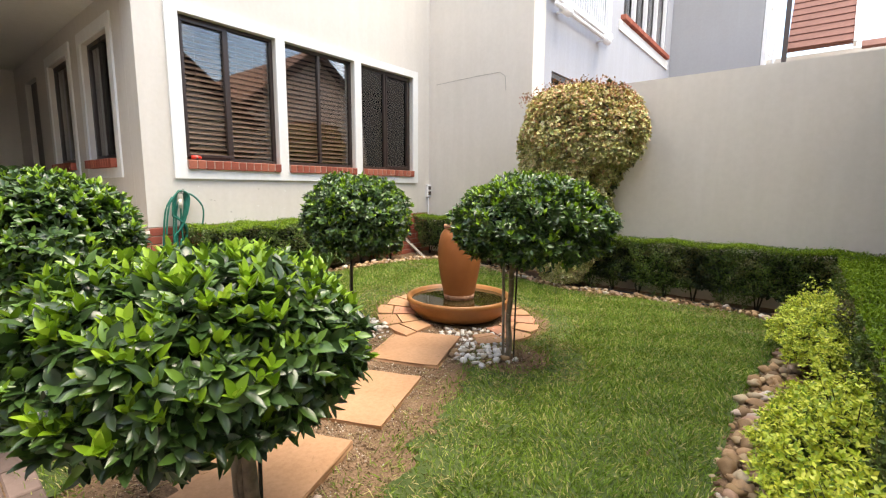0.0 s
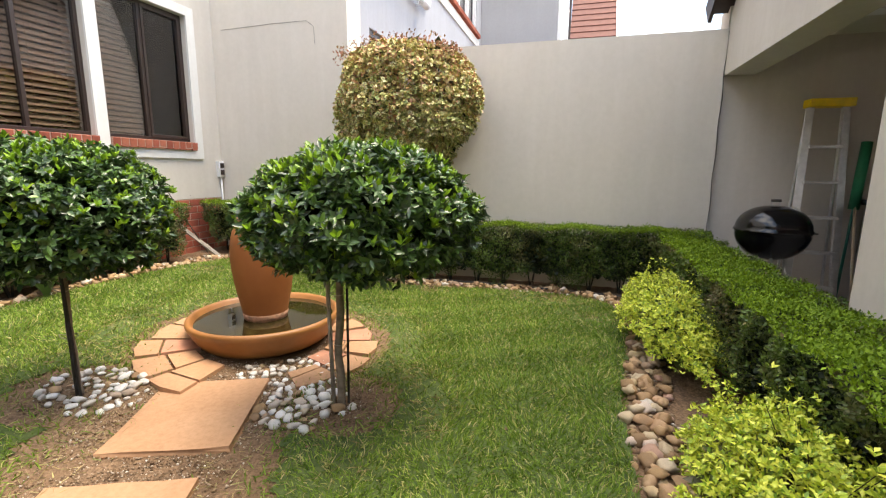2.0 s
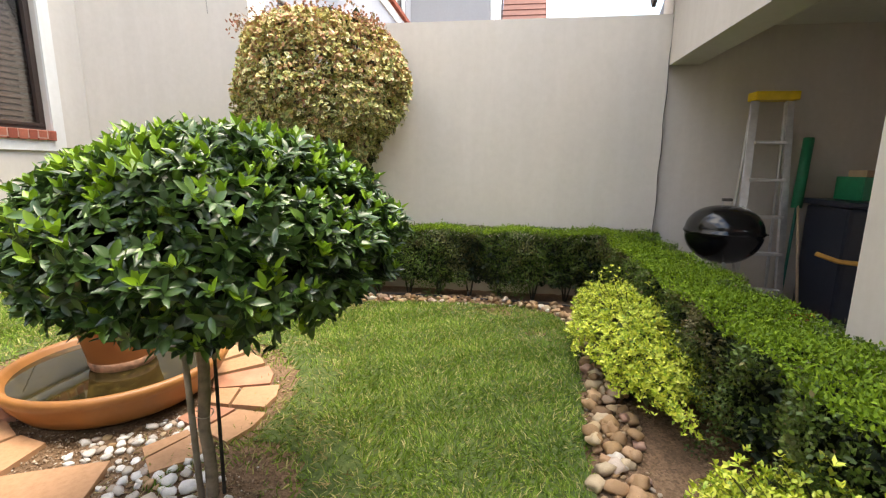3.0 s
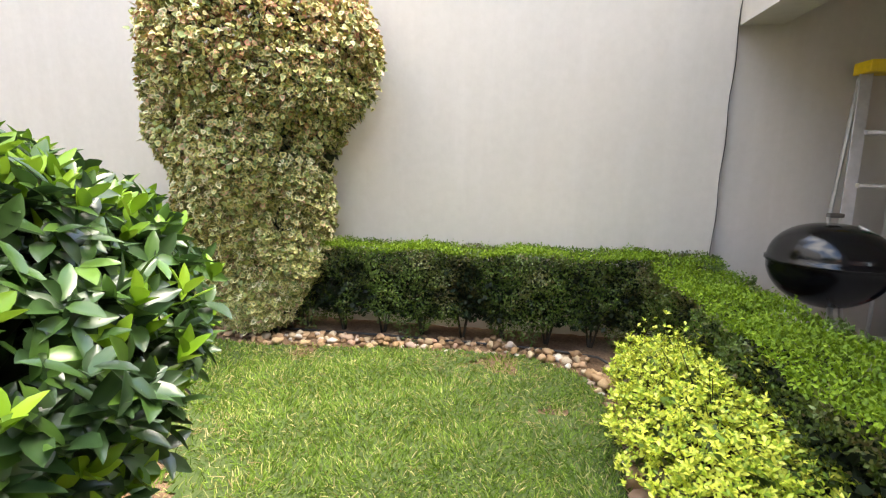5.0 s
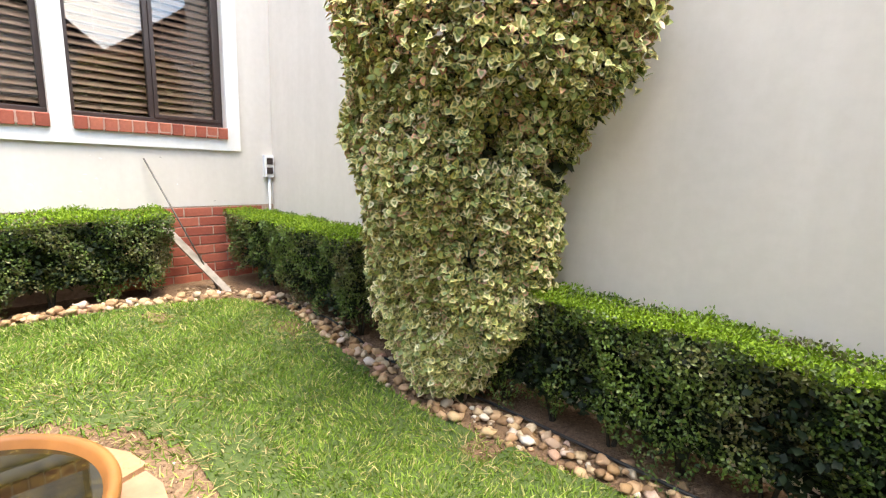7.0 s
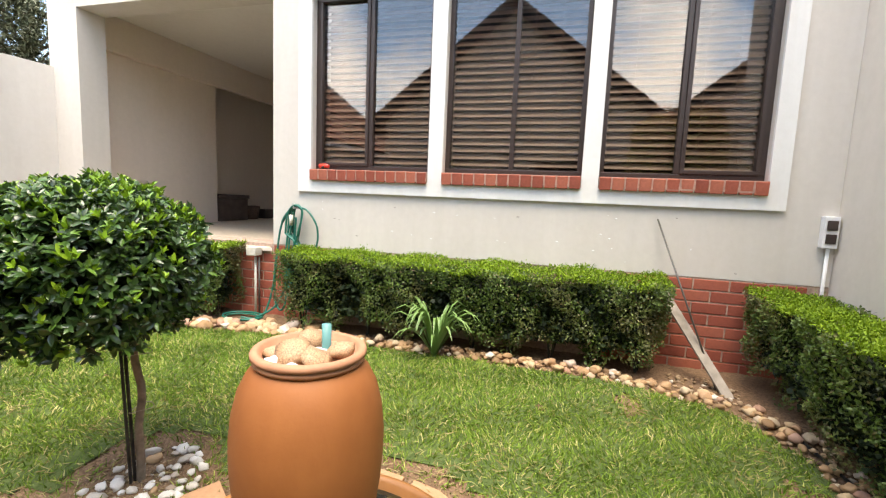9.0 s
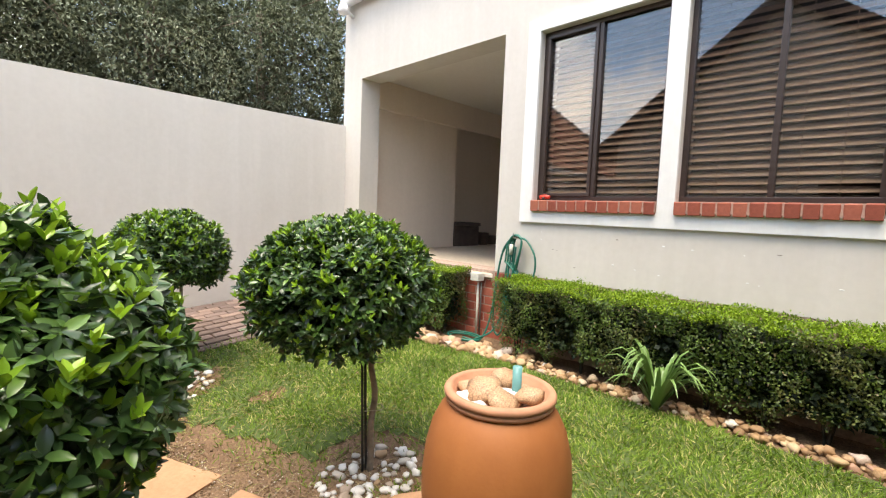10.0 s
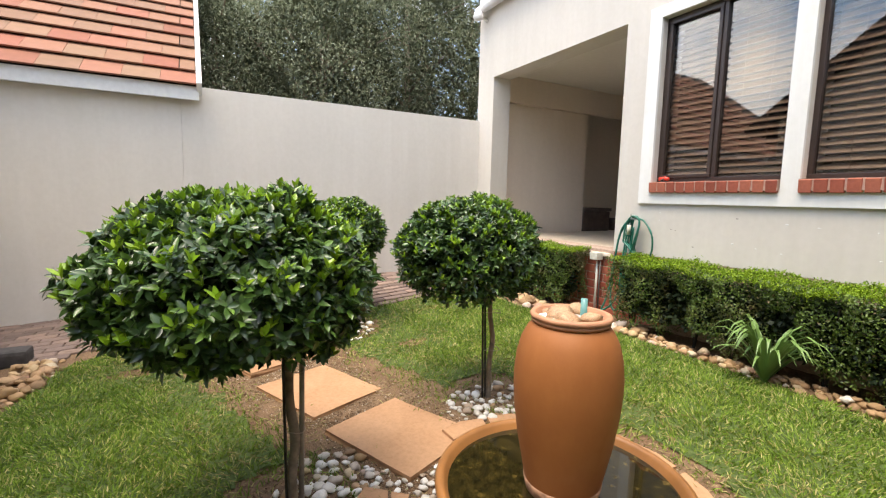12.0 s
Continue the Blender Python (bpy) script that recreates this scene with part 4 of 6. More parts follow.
def standard_tree(base, crown_z, rx, ry, rz, seed, count=6200, leaf=0.058, lean=(0, 0), shift=(0, 0), under=0.95, stem=0.022, spread=1.0, fork=False, dark=False):
    """A clipped standard: staked double stem, twig core and a dense mushroom crown of glossy leaves."""
    rng = np.random.default_rng(seed)
    gz = float(ground_z(np.array(base[0]), np.array(base[1])))
    t = thing("standard_tree", (base[0], base[1], gz), "clipped mushroom-shaped standard tree with glossy dark leaves, tied to stakes", "tree", "standard trees")
    cx, cy = base[0] + lean[0], base[1] + lean[1]
    low = crown_z - rz * 0.7
    up = low + 0.12 - gz
    stems = [((0.0, 0.0), (0.012, 0.0), 1.0)] if not fork else [((0.0, 0.0), (-0.12, 0.02), 0.9), ((0.045, 0.0), (0.1, -0.05), 1.0)]
    for (bx, by), (ex, ey), k in stems:
        pts = []
        for s in np.linspace(0, 1, 15):
            wave = 0.008 * math.sin(7 * s + seed) + 0.006 * math.sin(17 * s + 2 * seed)
            pts.append((base[0] + bx + (ex - bx) * s ** 1.6 + wave, base[1] + by + (ey - by) * s ** 1.6 + 0.6 * wave * math.cos(5 * s), gz - 0.05 + up * s))
        bm = tube(pts, stem * k, 12, taper=0.82)
        for v in bm.verts:
            v.co += Vector((1, 0.6, 0)) * (0.1 * stem * noise.noise(v.co * 40)) + Vector((0.5, 1, 0)) * (0.12 * stem * noise.noise(v.co * 15))
        part("trunk", bm, M_BARK, t, "grey-brown crooked stem", True)
    part("stake", tube([(base[0] + (0.01 if dark else -0.035) * spread, base[1] - (0.016 if dark else 0.012), gz - 0.1), (base[0] + (0.03 if dark else -0.05) * spread, base[1] - (0.03 if dark else 0.02), low + 0.15)], 0.007 if dark else 0.011, 8), M_STAKE if dark else M_PLANK, t, "dark green-black stake" if dark else "pale weathered wooden stake", True)
    part("stake", tube([(base[0] + 0.028 * spread, base[1] + (-0.012 if dark else 0.025), gz - 0.1), (base[0] + 0.038 * spread, base[1] + (-0.04 if dark else 0.03), low + 0.15)], 0.0065, 7), M_STAKE, t, "thin black stake", True)
    for s in (0.45, 0.8):
        z = gz + (low - gz) * s
        ring = [(base[0] - 0.012 + 0.04 * spread * math.cos(a), base[1] + 0.03 * math.sin(a), z + 0.006 * math.sin(2 * a)) for a in np.linspace(0, math.tau, 17)]
        part("tie", tube(ring, 0.0022, 5), M_PLANK, t, "pale garden twine", True)
    bm = bmesh.new()
    for i in range(26):
        a, r = rng.uniform(0, math.tau), rng.uniform(0.35, 0.85)
        end = (cx + rx * r * math.cos(a), cy + ry * r * math.sin(a), crown_z + rz * rng.uniform(-0.35, 0.6))
        s = (base[0], base[1], low + rng.uniform(0.0, 0.1))
        mid = tuple(s[j] * 0.5 + end[j] * 0.5 + (0.0, 0.0, -0.02)[j] for j in range(3))
        tube([s, mid, end], 0.008, 5, bm, 0.4)
    part("branchwork", bm, M_BARK, t)
    n = count
    d = unit(rng.normal(0, 1, (n, 3)))
    d[:, 2] = np.where(d[:, 2] < -0.75, -d[:, 2] * 0.6, d[:, 2])
    d = unit(d)
    lump = 1 + 0.06 * np.sin(5 * d[:, 0] + 3 * seed) * np.cos(4 * d[:, 1] + seed) + 0.04 * np.sin(11 * d[:, 2] + 7 * d[:, 0]) + 0.035 * np.sin(19 * d[:, 0] + seed) * np.sin(17 * d[:, 1])
    deep = 1.02 - np.abs(rng.normal(0, 0.1, n))
    flat = np.where(d[:, 2] < 0, under, 1.0)
    p_bulk = np.sqrt(np.clip(1 - d[:, 2] ** 2, 0, 1)) ** 0.9 / np.maximum(np.sqrt(np.clip(1 - d[:, 2] ** 2, 0, 1)), 0.05)
    d = d * np.stack([p_bulk, p_bulk, np.ones(n)], 1)
    p = np.stack([cx + shift[0] + d[:, 0] * rx * lump * deep, cy + shift[1] + d[:, 1] * ry * lump * deep, crown_z + d[:, 2] * rz * lump * deep * flat], 1)
    full = n * 11 // 60
    pp, ways, faces = whorls(p[:full], d[:full], 5, 1.1, rng, 0.55, 0.35)
    v, q = oval_leaves(pp, ways, leaf * 1.05, leaf * 0.45, rng, 0.16, 0.2, 0.45, faces)
    foliage("crown", v, q, L_TREE, t)
    young = np.flatnonzero((rng.uniform(0, 1, n) < 0.11 * (0.5 + np.clip(d[:, 2] + 0.4, 0, 1))) & (np.arange(n) >= full))
    young = young[: n // (20 if leaf > 0.05 else 26)]
    pp, ways, faces = whorls(p[young] + d[young] * 0.012, d[young], 4, 0.55, rng, 1.1, 0.25)
    v, q = oval_leaves(pp, ways, leaf * 0.95, leaf * 0.4, rng, 0.16, 0.08, 0.4, faces)
    foliage("new_growth", v, q, L_SHOOT, t, "bright green new leaves")["kind"] = "stuff"
    # Inner leaves take a near-black shade colour so crown gaps look deep.
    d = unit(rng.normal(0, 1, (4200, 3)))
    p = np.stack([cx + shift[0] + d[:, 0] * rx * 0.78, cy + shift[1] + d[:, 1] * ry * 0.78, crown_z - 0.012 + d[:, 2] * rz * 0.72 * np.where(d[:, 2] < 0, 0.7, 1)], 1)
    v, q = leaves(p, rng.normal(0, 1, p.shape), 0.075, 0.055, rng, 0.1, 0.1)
    foliage("inner_leaves", v, q, L_INNER_SHADE, t)
    return t


L_SHOOT = leafmat("new_leaf", [(0, (0.12, 0.22, 0.015)), (0.6, (0.2, 0.36, 0.02)), (1, (0.32, 0.48, 0.04))], 0.35, 0.5, 0.2)
# Shade inside crowns and hedges, put into the leaf colour.
L_INNER_SHADE = leafmat("inner_shade_leaf", [(0, (0.006, 0.012, 0.004)), (1, (0.015, 0.03, 0.008))], 0.6, 0.3, 0.0)

standard_tree(TREES["a"], 0.985, 0.41, 0.41, 0.33, 1, 17000, 0.036, lean=(0.15, -0.05), stem=0.017, spread=1.3, dark=True)
standard_tree(TREES["b"], 0.98, 0.49, 0.55, 0.335, 2, 20500, 0.041, lean=(0.17, -0.01), under=0.84)
standard_tree(TREES["c"], 0.76, 0.46, 0.45, 0.27, 3, 13500, 0.054, lean=(-0.1, -0.06), fork=True)
standard_tree(TREES["d"], 0.97, 0.38, 0.36, 0.31, 4, 13500, 0.038, lean=(-0.04, -0.22), stem=0.017, spread=1.3)


def hedge(name, x0, x1, y0, y1, height, seed, density=8500, label="clipped box hedge with bright new growth on its flat top", lift=0.1):
    """A clipped hedge: stems, a dense inner mass, side leaves and a bright top."""
    rng = np.random.default_rng(seed)
    cx, cy = (x0 + x1) / 2, (y0 + y1) / 2
    gz = float(ground_z(np.array(cx), np.array(cy)))
    t = thing(name, (cx, cy, gz), label, "hedge", "clipped hedges")
    lx, ly = x1 - x0, y1 - y0
    long_x = lx > ly

    def foot(x, y):
        return ground_z(x, y)

    bm = bmesh.new()
    n_st = int(max(lx, ly) / 0.3) + 1
    for i in range(n_st):
        s = (i + 0.5) / n_st
        bx, by = (x0 + lx * s, cy) if long_x else (cx, y0 + ly * s)
        g = float(foot(np.array(bx), np.array(by)))
        for k in range(3):
            ox, oy = rng.uniform(-0.13, 0.13, 2)
            tube([(bx, by, g - 0.05), (bx + ox * 0.5, by + oy * 0.5, g + 0.2), (bx + ox, by + oy, height - 0.1)], 0.009, 5, bm, 0.6)
    part("twig_core", bm, M_TWIG, t)

    def bulge(a, b, s):
        return 0.035 * np.sin(a * 7 + s) + 0.03 * np.sin(a * 17 + b * 9 + s * 2) + 0.02 * np.sin(b * 23 + s + 3 * np.sin(a * 11)) - 0.12 * np.clip(np.sin(a * 13 + 2 * s) * np.sin(b * 15 + a * 4) - 0.4, 0, 1) - 0.05 * np.clip(np.sin(a * 5.3 + 3 * s) - 0.75, 0, 1) * 4

    area_top, h = lx * ly, height - gz
    sides = []
    for nx, ny, length in ((-1, 0, ly), (1, 0, ly), (0, -1, lx), (0, 1, lx)):
        k = int(length * h * density)
        u, w = rng.uniform(0, 1, k), rng.uniform(0, 1, k) ** 0.8
        x = np.where(nx != 0, (x1 if nx > 0 else x0), x0 + u * lx)
        y = np.where(ny != 0, (y1 if ny > 0 else y0), y0 + u * ly)
        g = foot(x, y)
        ragged = lift + 0.07 * np.sin(u * length * 9 + seed) + 0.05 * np.sin(u * length * 23)
        z = g + ragged + w * (height - g - ragged)
        inn = bulge(u * length, z, seed) - np.abs(rng.normal(0, 0.03, k)) - 0.05 * (1 - w)
        sides.append((np.stack([x + nx * inn, y + ny * inn, z], 1), np.tile([nx, ny, 0.35], (k, 1)).astype(float)))
    p, d = np.concatenate([s[0] for s in sides]), np.concatenate([s[1] for s in sides])
    v, q = leaves(p, d * 0.4 + rng.normal(0, 0.6, p.shape) + np.array([0, 0, 0.3]), 0.021, 0.012, rng, 0.15, 0.1, 1.0, d)
    foliage("side_leaves", v, q, L_HEDGE, t)
    k = int(area_top * density * 2.3)
    x, y = rng.uniform(x0, x1, k), rng.uniform(y0, y1, k)
    z = height + 0.016 * np.sin(x * 9 + seed) + 0.016 * np.sin(y * 11) + 0.008 * np.sin(x * 31) * np.sin(y * 29) + rng.normal(0, 0.011, k) + 0.025 * (rng.uniform(0, 1, k) > 0.985)
    v, q = leaves(np.stack([x, y, z - 0.012], 1), rng.normal(0, 0.7, (k, 3)) + np.array([0, 0, 0.6]), 0.02, 0.0095, rng, 0.15, 0.05, 1.0, np.tile([0.0, 0.0, 1.0], (k, 1)))
    foliage("top_leaves", v, q, L_HTOP, t, "bright green new growth")
    # Inner leaves painted near-black as the shade within the hedge.
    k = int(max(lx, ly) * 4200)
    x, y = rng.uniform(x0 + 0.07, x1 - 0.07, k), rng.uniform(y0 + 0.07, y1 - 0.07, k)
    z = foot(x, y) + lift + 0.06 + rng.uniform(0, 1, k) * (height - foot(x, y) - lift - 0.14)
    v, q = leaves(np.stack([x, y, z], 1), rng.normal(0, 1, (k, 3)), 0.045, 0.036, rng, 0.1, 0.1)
    foliage("inner_leaves", v, q, L_INNER_SHADE, t)
    return t


hedge("hedge", XE - 0.51, XE - 0.03, 1.2, 5.3, 0.62, 11)
hedge("hedge", -2.5, 0.72, 5.36, 5.7, 0.66, 12)
hedge("hedge", -4.78, -3.0, 5.16, 5.62, 0.79, 13)
hedge("hedge", -4.84, -4.46, 1.86, 4.68, 0.83, 14)
hedge("hedge", -4.84, -4.42, -0.6, 1.3, 0.83, 15)


def shrub(at, rx, ry, rz, seed, mat, label, count=8000, leaf=0.027):
    rng = np.random.default_rng(seed)
    gz = float(ground_z(np.array(at[0]), np.array(at[1])))
    t = thing("shrub", (at[0], at[1], gz), label, "shrub", "yellow shrubs")
    bm = bmesh.new()
    tips = []
    for i in range(80):
        a, r = rng.uniform(0, math.tau), rng.uniform(0.1, 1) ** 0.6
        end = np.array([at[0] + rx * r * math.cos(a), at[1] + ry * r * math.sin(a), gz + rz * (1.02 - 0.45 * r * r) * rng.uniform(0.85, 1.28)])
        tube([(at[0], at[1], gz - 0.02), tuple((np.array([at[0], at[1], gz + rz * 0.45]) + end) / 2), tuple(end)], 0.0035, 5, bm, 0.3)
        tips.append(end)
    part("twig_core", bm, M_TWIG, t)
    tips = np.array(tips)
    k = count
    d = unit(rng.normal(0, 1, (k, 3)))
    d[:, 2] = np.abs(d[:, 2]) * 1.2 - 0.25
    lump = 1 + 0.1 * np.sin(7 * d[:, 0] + seed) * np.cos(6 * d[:, 1]) + 0.12 * np.sin(17 * d[:, 1] + seed) * np.sin(13 * d[:, 0] + 9 * d[:, 2])
    deep = 1.04 - np.abs(rng.normal(0, 0.16, k))
    p = np.stack([at[0] + d[:, 0] * rx * lump * deep, at[1] + d[:, 1] * ry * lump * deep, gz + rz * 0.45 + d[:, 2] * rz * 0.58 * lump * deep], 1)
    pt = np.repeat(tips, 14, 0) + rng.normal(0, 0.022, (len(tips) * 14, 3)) + np.tile(np.linspace(-0.08, 0.05, 14), len(tips))[:, None] * np.array([0, 0, 1])
    p = np.concatenate([p, pt])
    dd = np.concatenate([d, rng.normal(0, 0.6, pt.shape) + np.array([0, 0, 0.5])])
    pick = rng.permutation(len(p))[: len(p) * 2 // 5]
    pp, ways, faces = whorls(p[pick], dd[pick], 4, 0.9, rng, 0.9, 0.3)
    v, q = leaves(pp, ways, leaf, leaf * 0.52, rng, 0.15, 0.12, 0.5, faces)
    foliage("leaves", v, q, mat, t)
    d = unit(rng.normal(0, 1, (700, 3)))
    p = np.stack([at[0] + d[:, 0] * rx * 0.75, at[1] + d[:, 1] * ry * 0.75, gz + rz * 0.42 + d[:, 2] * rz * 0.38], 1)
    v, q = leaves(p, rng.normal(0, 1, p.shape), 0.09, 0.06, rng)
    foliage("inner_leaves", v, q, L_HEDGE, t)


shrub((0.22, 4.2), 0.33, 0.84, 0.45, 21, L_YEL, "golden yellow-green low shrub at the bed's edge", 15000, 0.023)
shrub((0.22, 2.25), 0.3, 0.6, 0.43, 22, L_YEL, "golden yellow-green low shrub beside river rocks", 12000, 0.023)
shrub((0.22, 1.3), 0.27, 0.5, 0.43, 23, L_YEL, "golden yellow-green low shrub beside river rocks", 11000, 0.023)


def vine():
    """A variegated climber, narrow at its foot, bulging at the top against the wall."""
    rng = np.random.default_rng(31)
    t = thing("climbing_vine", (-2.3, 5.1, 0.05), "variegated cream and green climber, pinkish at its top, on the wall", "climber")
    bm = bmesh.new()
    for i in range(9):
        a = rng.uniform(-0.3, 0.3)
        tube([(-2.3 + a * 0.3, 5.35, 0), (-2.3 + a, 5.3, 0.8), (-2.3 + a * 2, 5.3, 1.6), (-2.25 + a * 2.4, 5.35, 2.2)], 0.018, 6, bm, 0.5)
    part("twig_core", bm, M_BARK, t)

    def hull(n):
        z = rng.uniform(0.08, 2.4, n) if n else None
        s = np.clip(z / 2.4, 0, 1)
        left = np.interp(z, (0.08, 0.27, 0.6, 1.15, 1.55, 1.95, 2.2), (-2.62, -2.84, -2.96, -2.9, -2.94, -3.0, -2.92))
        right = np.interp(z, (0.08, 0.25, 0.5, 0.77, 1.16, 1.42, 1.62, 1.9, 2.2), (-2.12, -2.0, -1.9, -1.84, -1.8, -1.74, -1.53, -1.46, -1.55))
        cxx, rx = (left + right) / 2, (right - left) / 2
        top = np.clip(1 - (np.abs(z - 2.05) / 0.38) ** 3, 0.02, 1) ** 0.5
        rx = np.where(z > 2.05, rx * (0.35 + 0.65 * top), rx)
        depth = 0.3 + 0.4 * smooth(s * 1.3)
        depth = np.where(z > 2.05, depth * (0.4 + 0.6 * top), depth)
        return z, cxx, rx, depth

    n = 50000
    z, cxx, rx, depth = hull(n)
    a = rng.uniform(math.pi * 0.98, math.pi * 2.02, n)
    wave = rng.normal(0, 1, (9, 3)) * np.repeat((7, 14, 24), 3)[:, None]
    rough = np.sin(np.stack([0.6 * np.cos(a), 0.6 * np.sin(a), z], 1) @ wave.T + rng.uniform(0, 6.28, 9)).sum(1) / 3
    lump = 1 + 0.055 * rough - 0.14 * np.clip(-0.9 - rough, 0, 1)
    deep = 1.01 - np.abs(rng.normal(0, 0.1, n))
    ca, sa = np.cos(a), np.sin(a)
    p = np.stack([cxx + ca * rx * lump * deep, 5.55 + sa * (depth + 0.1) * lump * deep, z], 1)
    out = np.stack([ca, sa, np.full(n, 0.75)], 1)
    d = out * 0.5 + np.array([0, 0, -0.45]) + rng.normal(0, 0.6, (n, 3))
    hi = z > 1.85 + rng.normal(0, 0.3, n)
    for sel, mat, nm, size in ((~hi, V_IVY, "leaves", 0.036), (hi, V_IVYR, "top_leaves", 0.031)):
        v, q = ivy_leaves(p[sel], d[sel], size, size * 0.92, rng, 0.12, 0.25, 1.2, out[sel])
        ob = foliage(nm, v, q, mat, t, "pinkish young leaves" if nm == "top_leaves" else "")
        rim = np.ones(len(v), np.float32)
        rim[::9] = 0.0
        ob.data.attributes.new("rim", "FLOAT", "POINT").data.foreach_set("value", rim)
    n = 1600
    x, y = rng.uniform(-1, 1, n), rng.uniform(0, 1, n)
    z = 2.3 + 0.12 * (1 - x * x)
    v, q = leaves(np.stack([-2.24 + x * 0.62, 5.0 + y * 0.6, z + rng.normal(0, 0.035, n)], 1), rng.normal(0, 0.5, (n, 3)) + np.array([0, 0, 0.8]), 0.034, 0.02, rng)
    foliage("crest_leaves", v, q, L_IVYR, t, "pinkish young leaves")
    # Darkened leaves inside the hull stand in for shade in the gaps.
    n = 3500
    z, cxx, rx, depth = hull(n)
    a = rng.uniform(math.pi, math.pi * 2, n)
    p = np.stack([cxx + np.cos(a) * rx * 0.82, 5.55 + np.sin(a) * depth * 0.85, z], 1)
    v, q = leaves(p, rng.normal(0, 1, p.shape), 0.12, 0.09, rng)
    foliage("inner_leaves", v, q, L_IVY_SHADE, t)


vine()


def lily():
    rng = np.random.default_rng(41)
    at = np.array([-4.38, 3.2])
    gz = float(ground_z(at[0], at[1]))
    t = thing("strap_leaf_plant", (at[0], at[1], gz), "clump of arching green strap leaves before the hedge", "plant")
    for i in range(54):
        a = rng.uniform(0, math.tau)
        L, w = rng.uniform(0.14, 0.36), rng.uniform(0.02, 0.036)
        bm = bmesh.new()
        side = Vector((-math.sin(a), math.cos(a), 0))
        prev = None
        lift = rng.uniform(0.18, 0.36)
        for k in range(7):
            s = k / 6
            c = Vector((at[0] + math.cos(a) * L * s, at[1] + math.sin(a) * L * s, gz + lift * math.sin(s * 2.3) * 1.1 + 0.01))
            ww = w * (1 - s ** 3) * 0.5 + 0.001
            row = [bm.verts.new(c - side * ww), bm.verts.new(c - Vector((0, 0, ww * 0.6))), bm.verts.new(c + side * ww)]
            if prev:
                bm.faces.new((prev[0], prev[1], row[1], row[0]))
                bm.faces.new((prev[1], prev[2], row[2], row[1]))
            prev = row
        part("leaf", bm, L_LILY, t, "", True)


lily()


def olive_row():
    """Grey-green trees beyond the south wall."""
    for k, (x, y, h, r) in enumerate(((-1.6, -4.6, 5.2, 1.7), (-3.4, -4.2, 5.6, 1.9), (-5.2, -4.4, 6.6, 2.1), (-0.2, -5.6, 5.6, 1.7), (-6.9, -4.6, 7.0, 2.2), (-2.5, -6.4, 7.0, 2.2), (-5.0, -6.6, 7.4, 2.3))):
        rng = np.random.default_rng(50 + k)
        t = thing("olive_tree", (x, y, 0), "tall grey-green olive-like tree beyond the wall", "tree", "trees beyond the wall")
        part("trunk", tube([(x, y, -0.1), (x + 0.1, y, 1.2), (x, y + 0.1, 2.4), (x, y, h * 0.8)], 0.12, 10, taper=0.4), M_BARK, t, "", True)
        bm = bmesh.new()
        for i in range(30):
            a, u = rng.uniform(0, math.tau), rng.uniform(0.25, 0.9)
            s = np.array([x, y, h * u * 0.8])
            e = s + np.array([math.cos(a) * r * 0.8, math.sin(a) * r * 0.8, rng.uniform(0.2, 1.1)])
            tube([tuple(s), tuple((s + e) / 2 + np.array([0, 0, 0.12])), tuple(e)], 0.03, 5, bm, 0.3)
        part("branchwork", bm, M_BARK, t)
        n = 42000
        d = unit(rng.normal(0, 1, (n, 3)))
        clump = 1 + 0.16 * np.sin(6 * d[:, 0] + k) * np.cos(7 * d[:, 2]) + 0.14 * np.sin(15 * d[:, 1] + 9 * d[:, 2])
        rad = (1 - np.abs(rng.normal(0, 0.16, n))) * clump
        p = np.stack([x + d[:, 0] * r * rad, y + d[:, 1] * r * rad, h * 0.56 + d[:, 2] * h * 0.46 * rad], 1)
        v, q = leaves(p, d * 0.4 + rng.normal(0, 0.7, (n, 3)) + np.array([0, 0, 0.3]), 0.06, 0.019, rng, 0.1, 0.1)
        foliage("crown", v, q, L_OLIVE, t)
        # Inner layer in the darkened colour, painting shade between the outer leaves.
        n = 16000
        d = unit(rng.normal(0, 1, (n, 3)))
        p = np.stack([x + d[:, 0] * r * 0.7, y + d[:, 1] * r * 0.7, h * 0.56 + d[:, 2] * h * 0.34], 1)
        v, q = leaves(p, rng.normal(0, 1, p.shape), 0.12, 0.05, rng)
        foliage("inner_leaves", v, q, L_OLIVE_SHADE, t)


olive_row()


# ---- fountain ----
M_GLAZE = plain("worn_terracotta_glaze", (0.29, 0.125, 0.038), 0.42, var=0.35, scale=3)


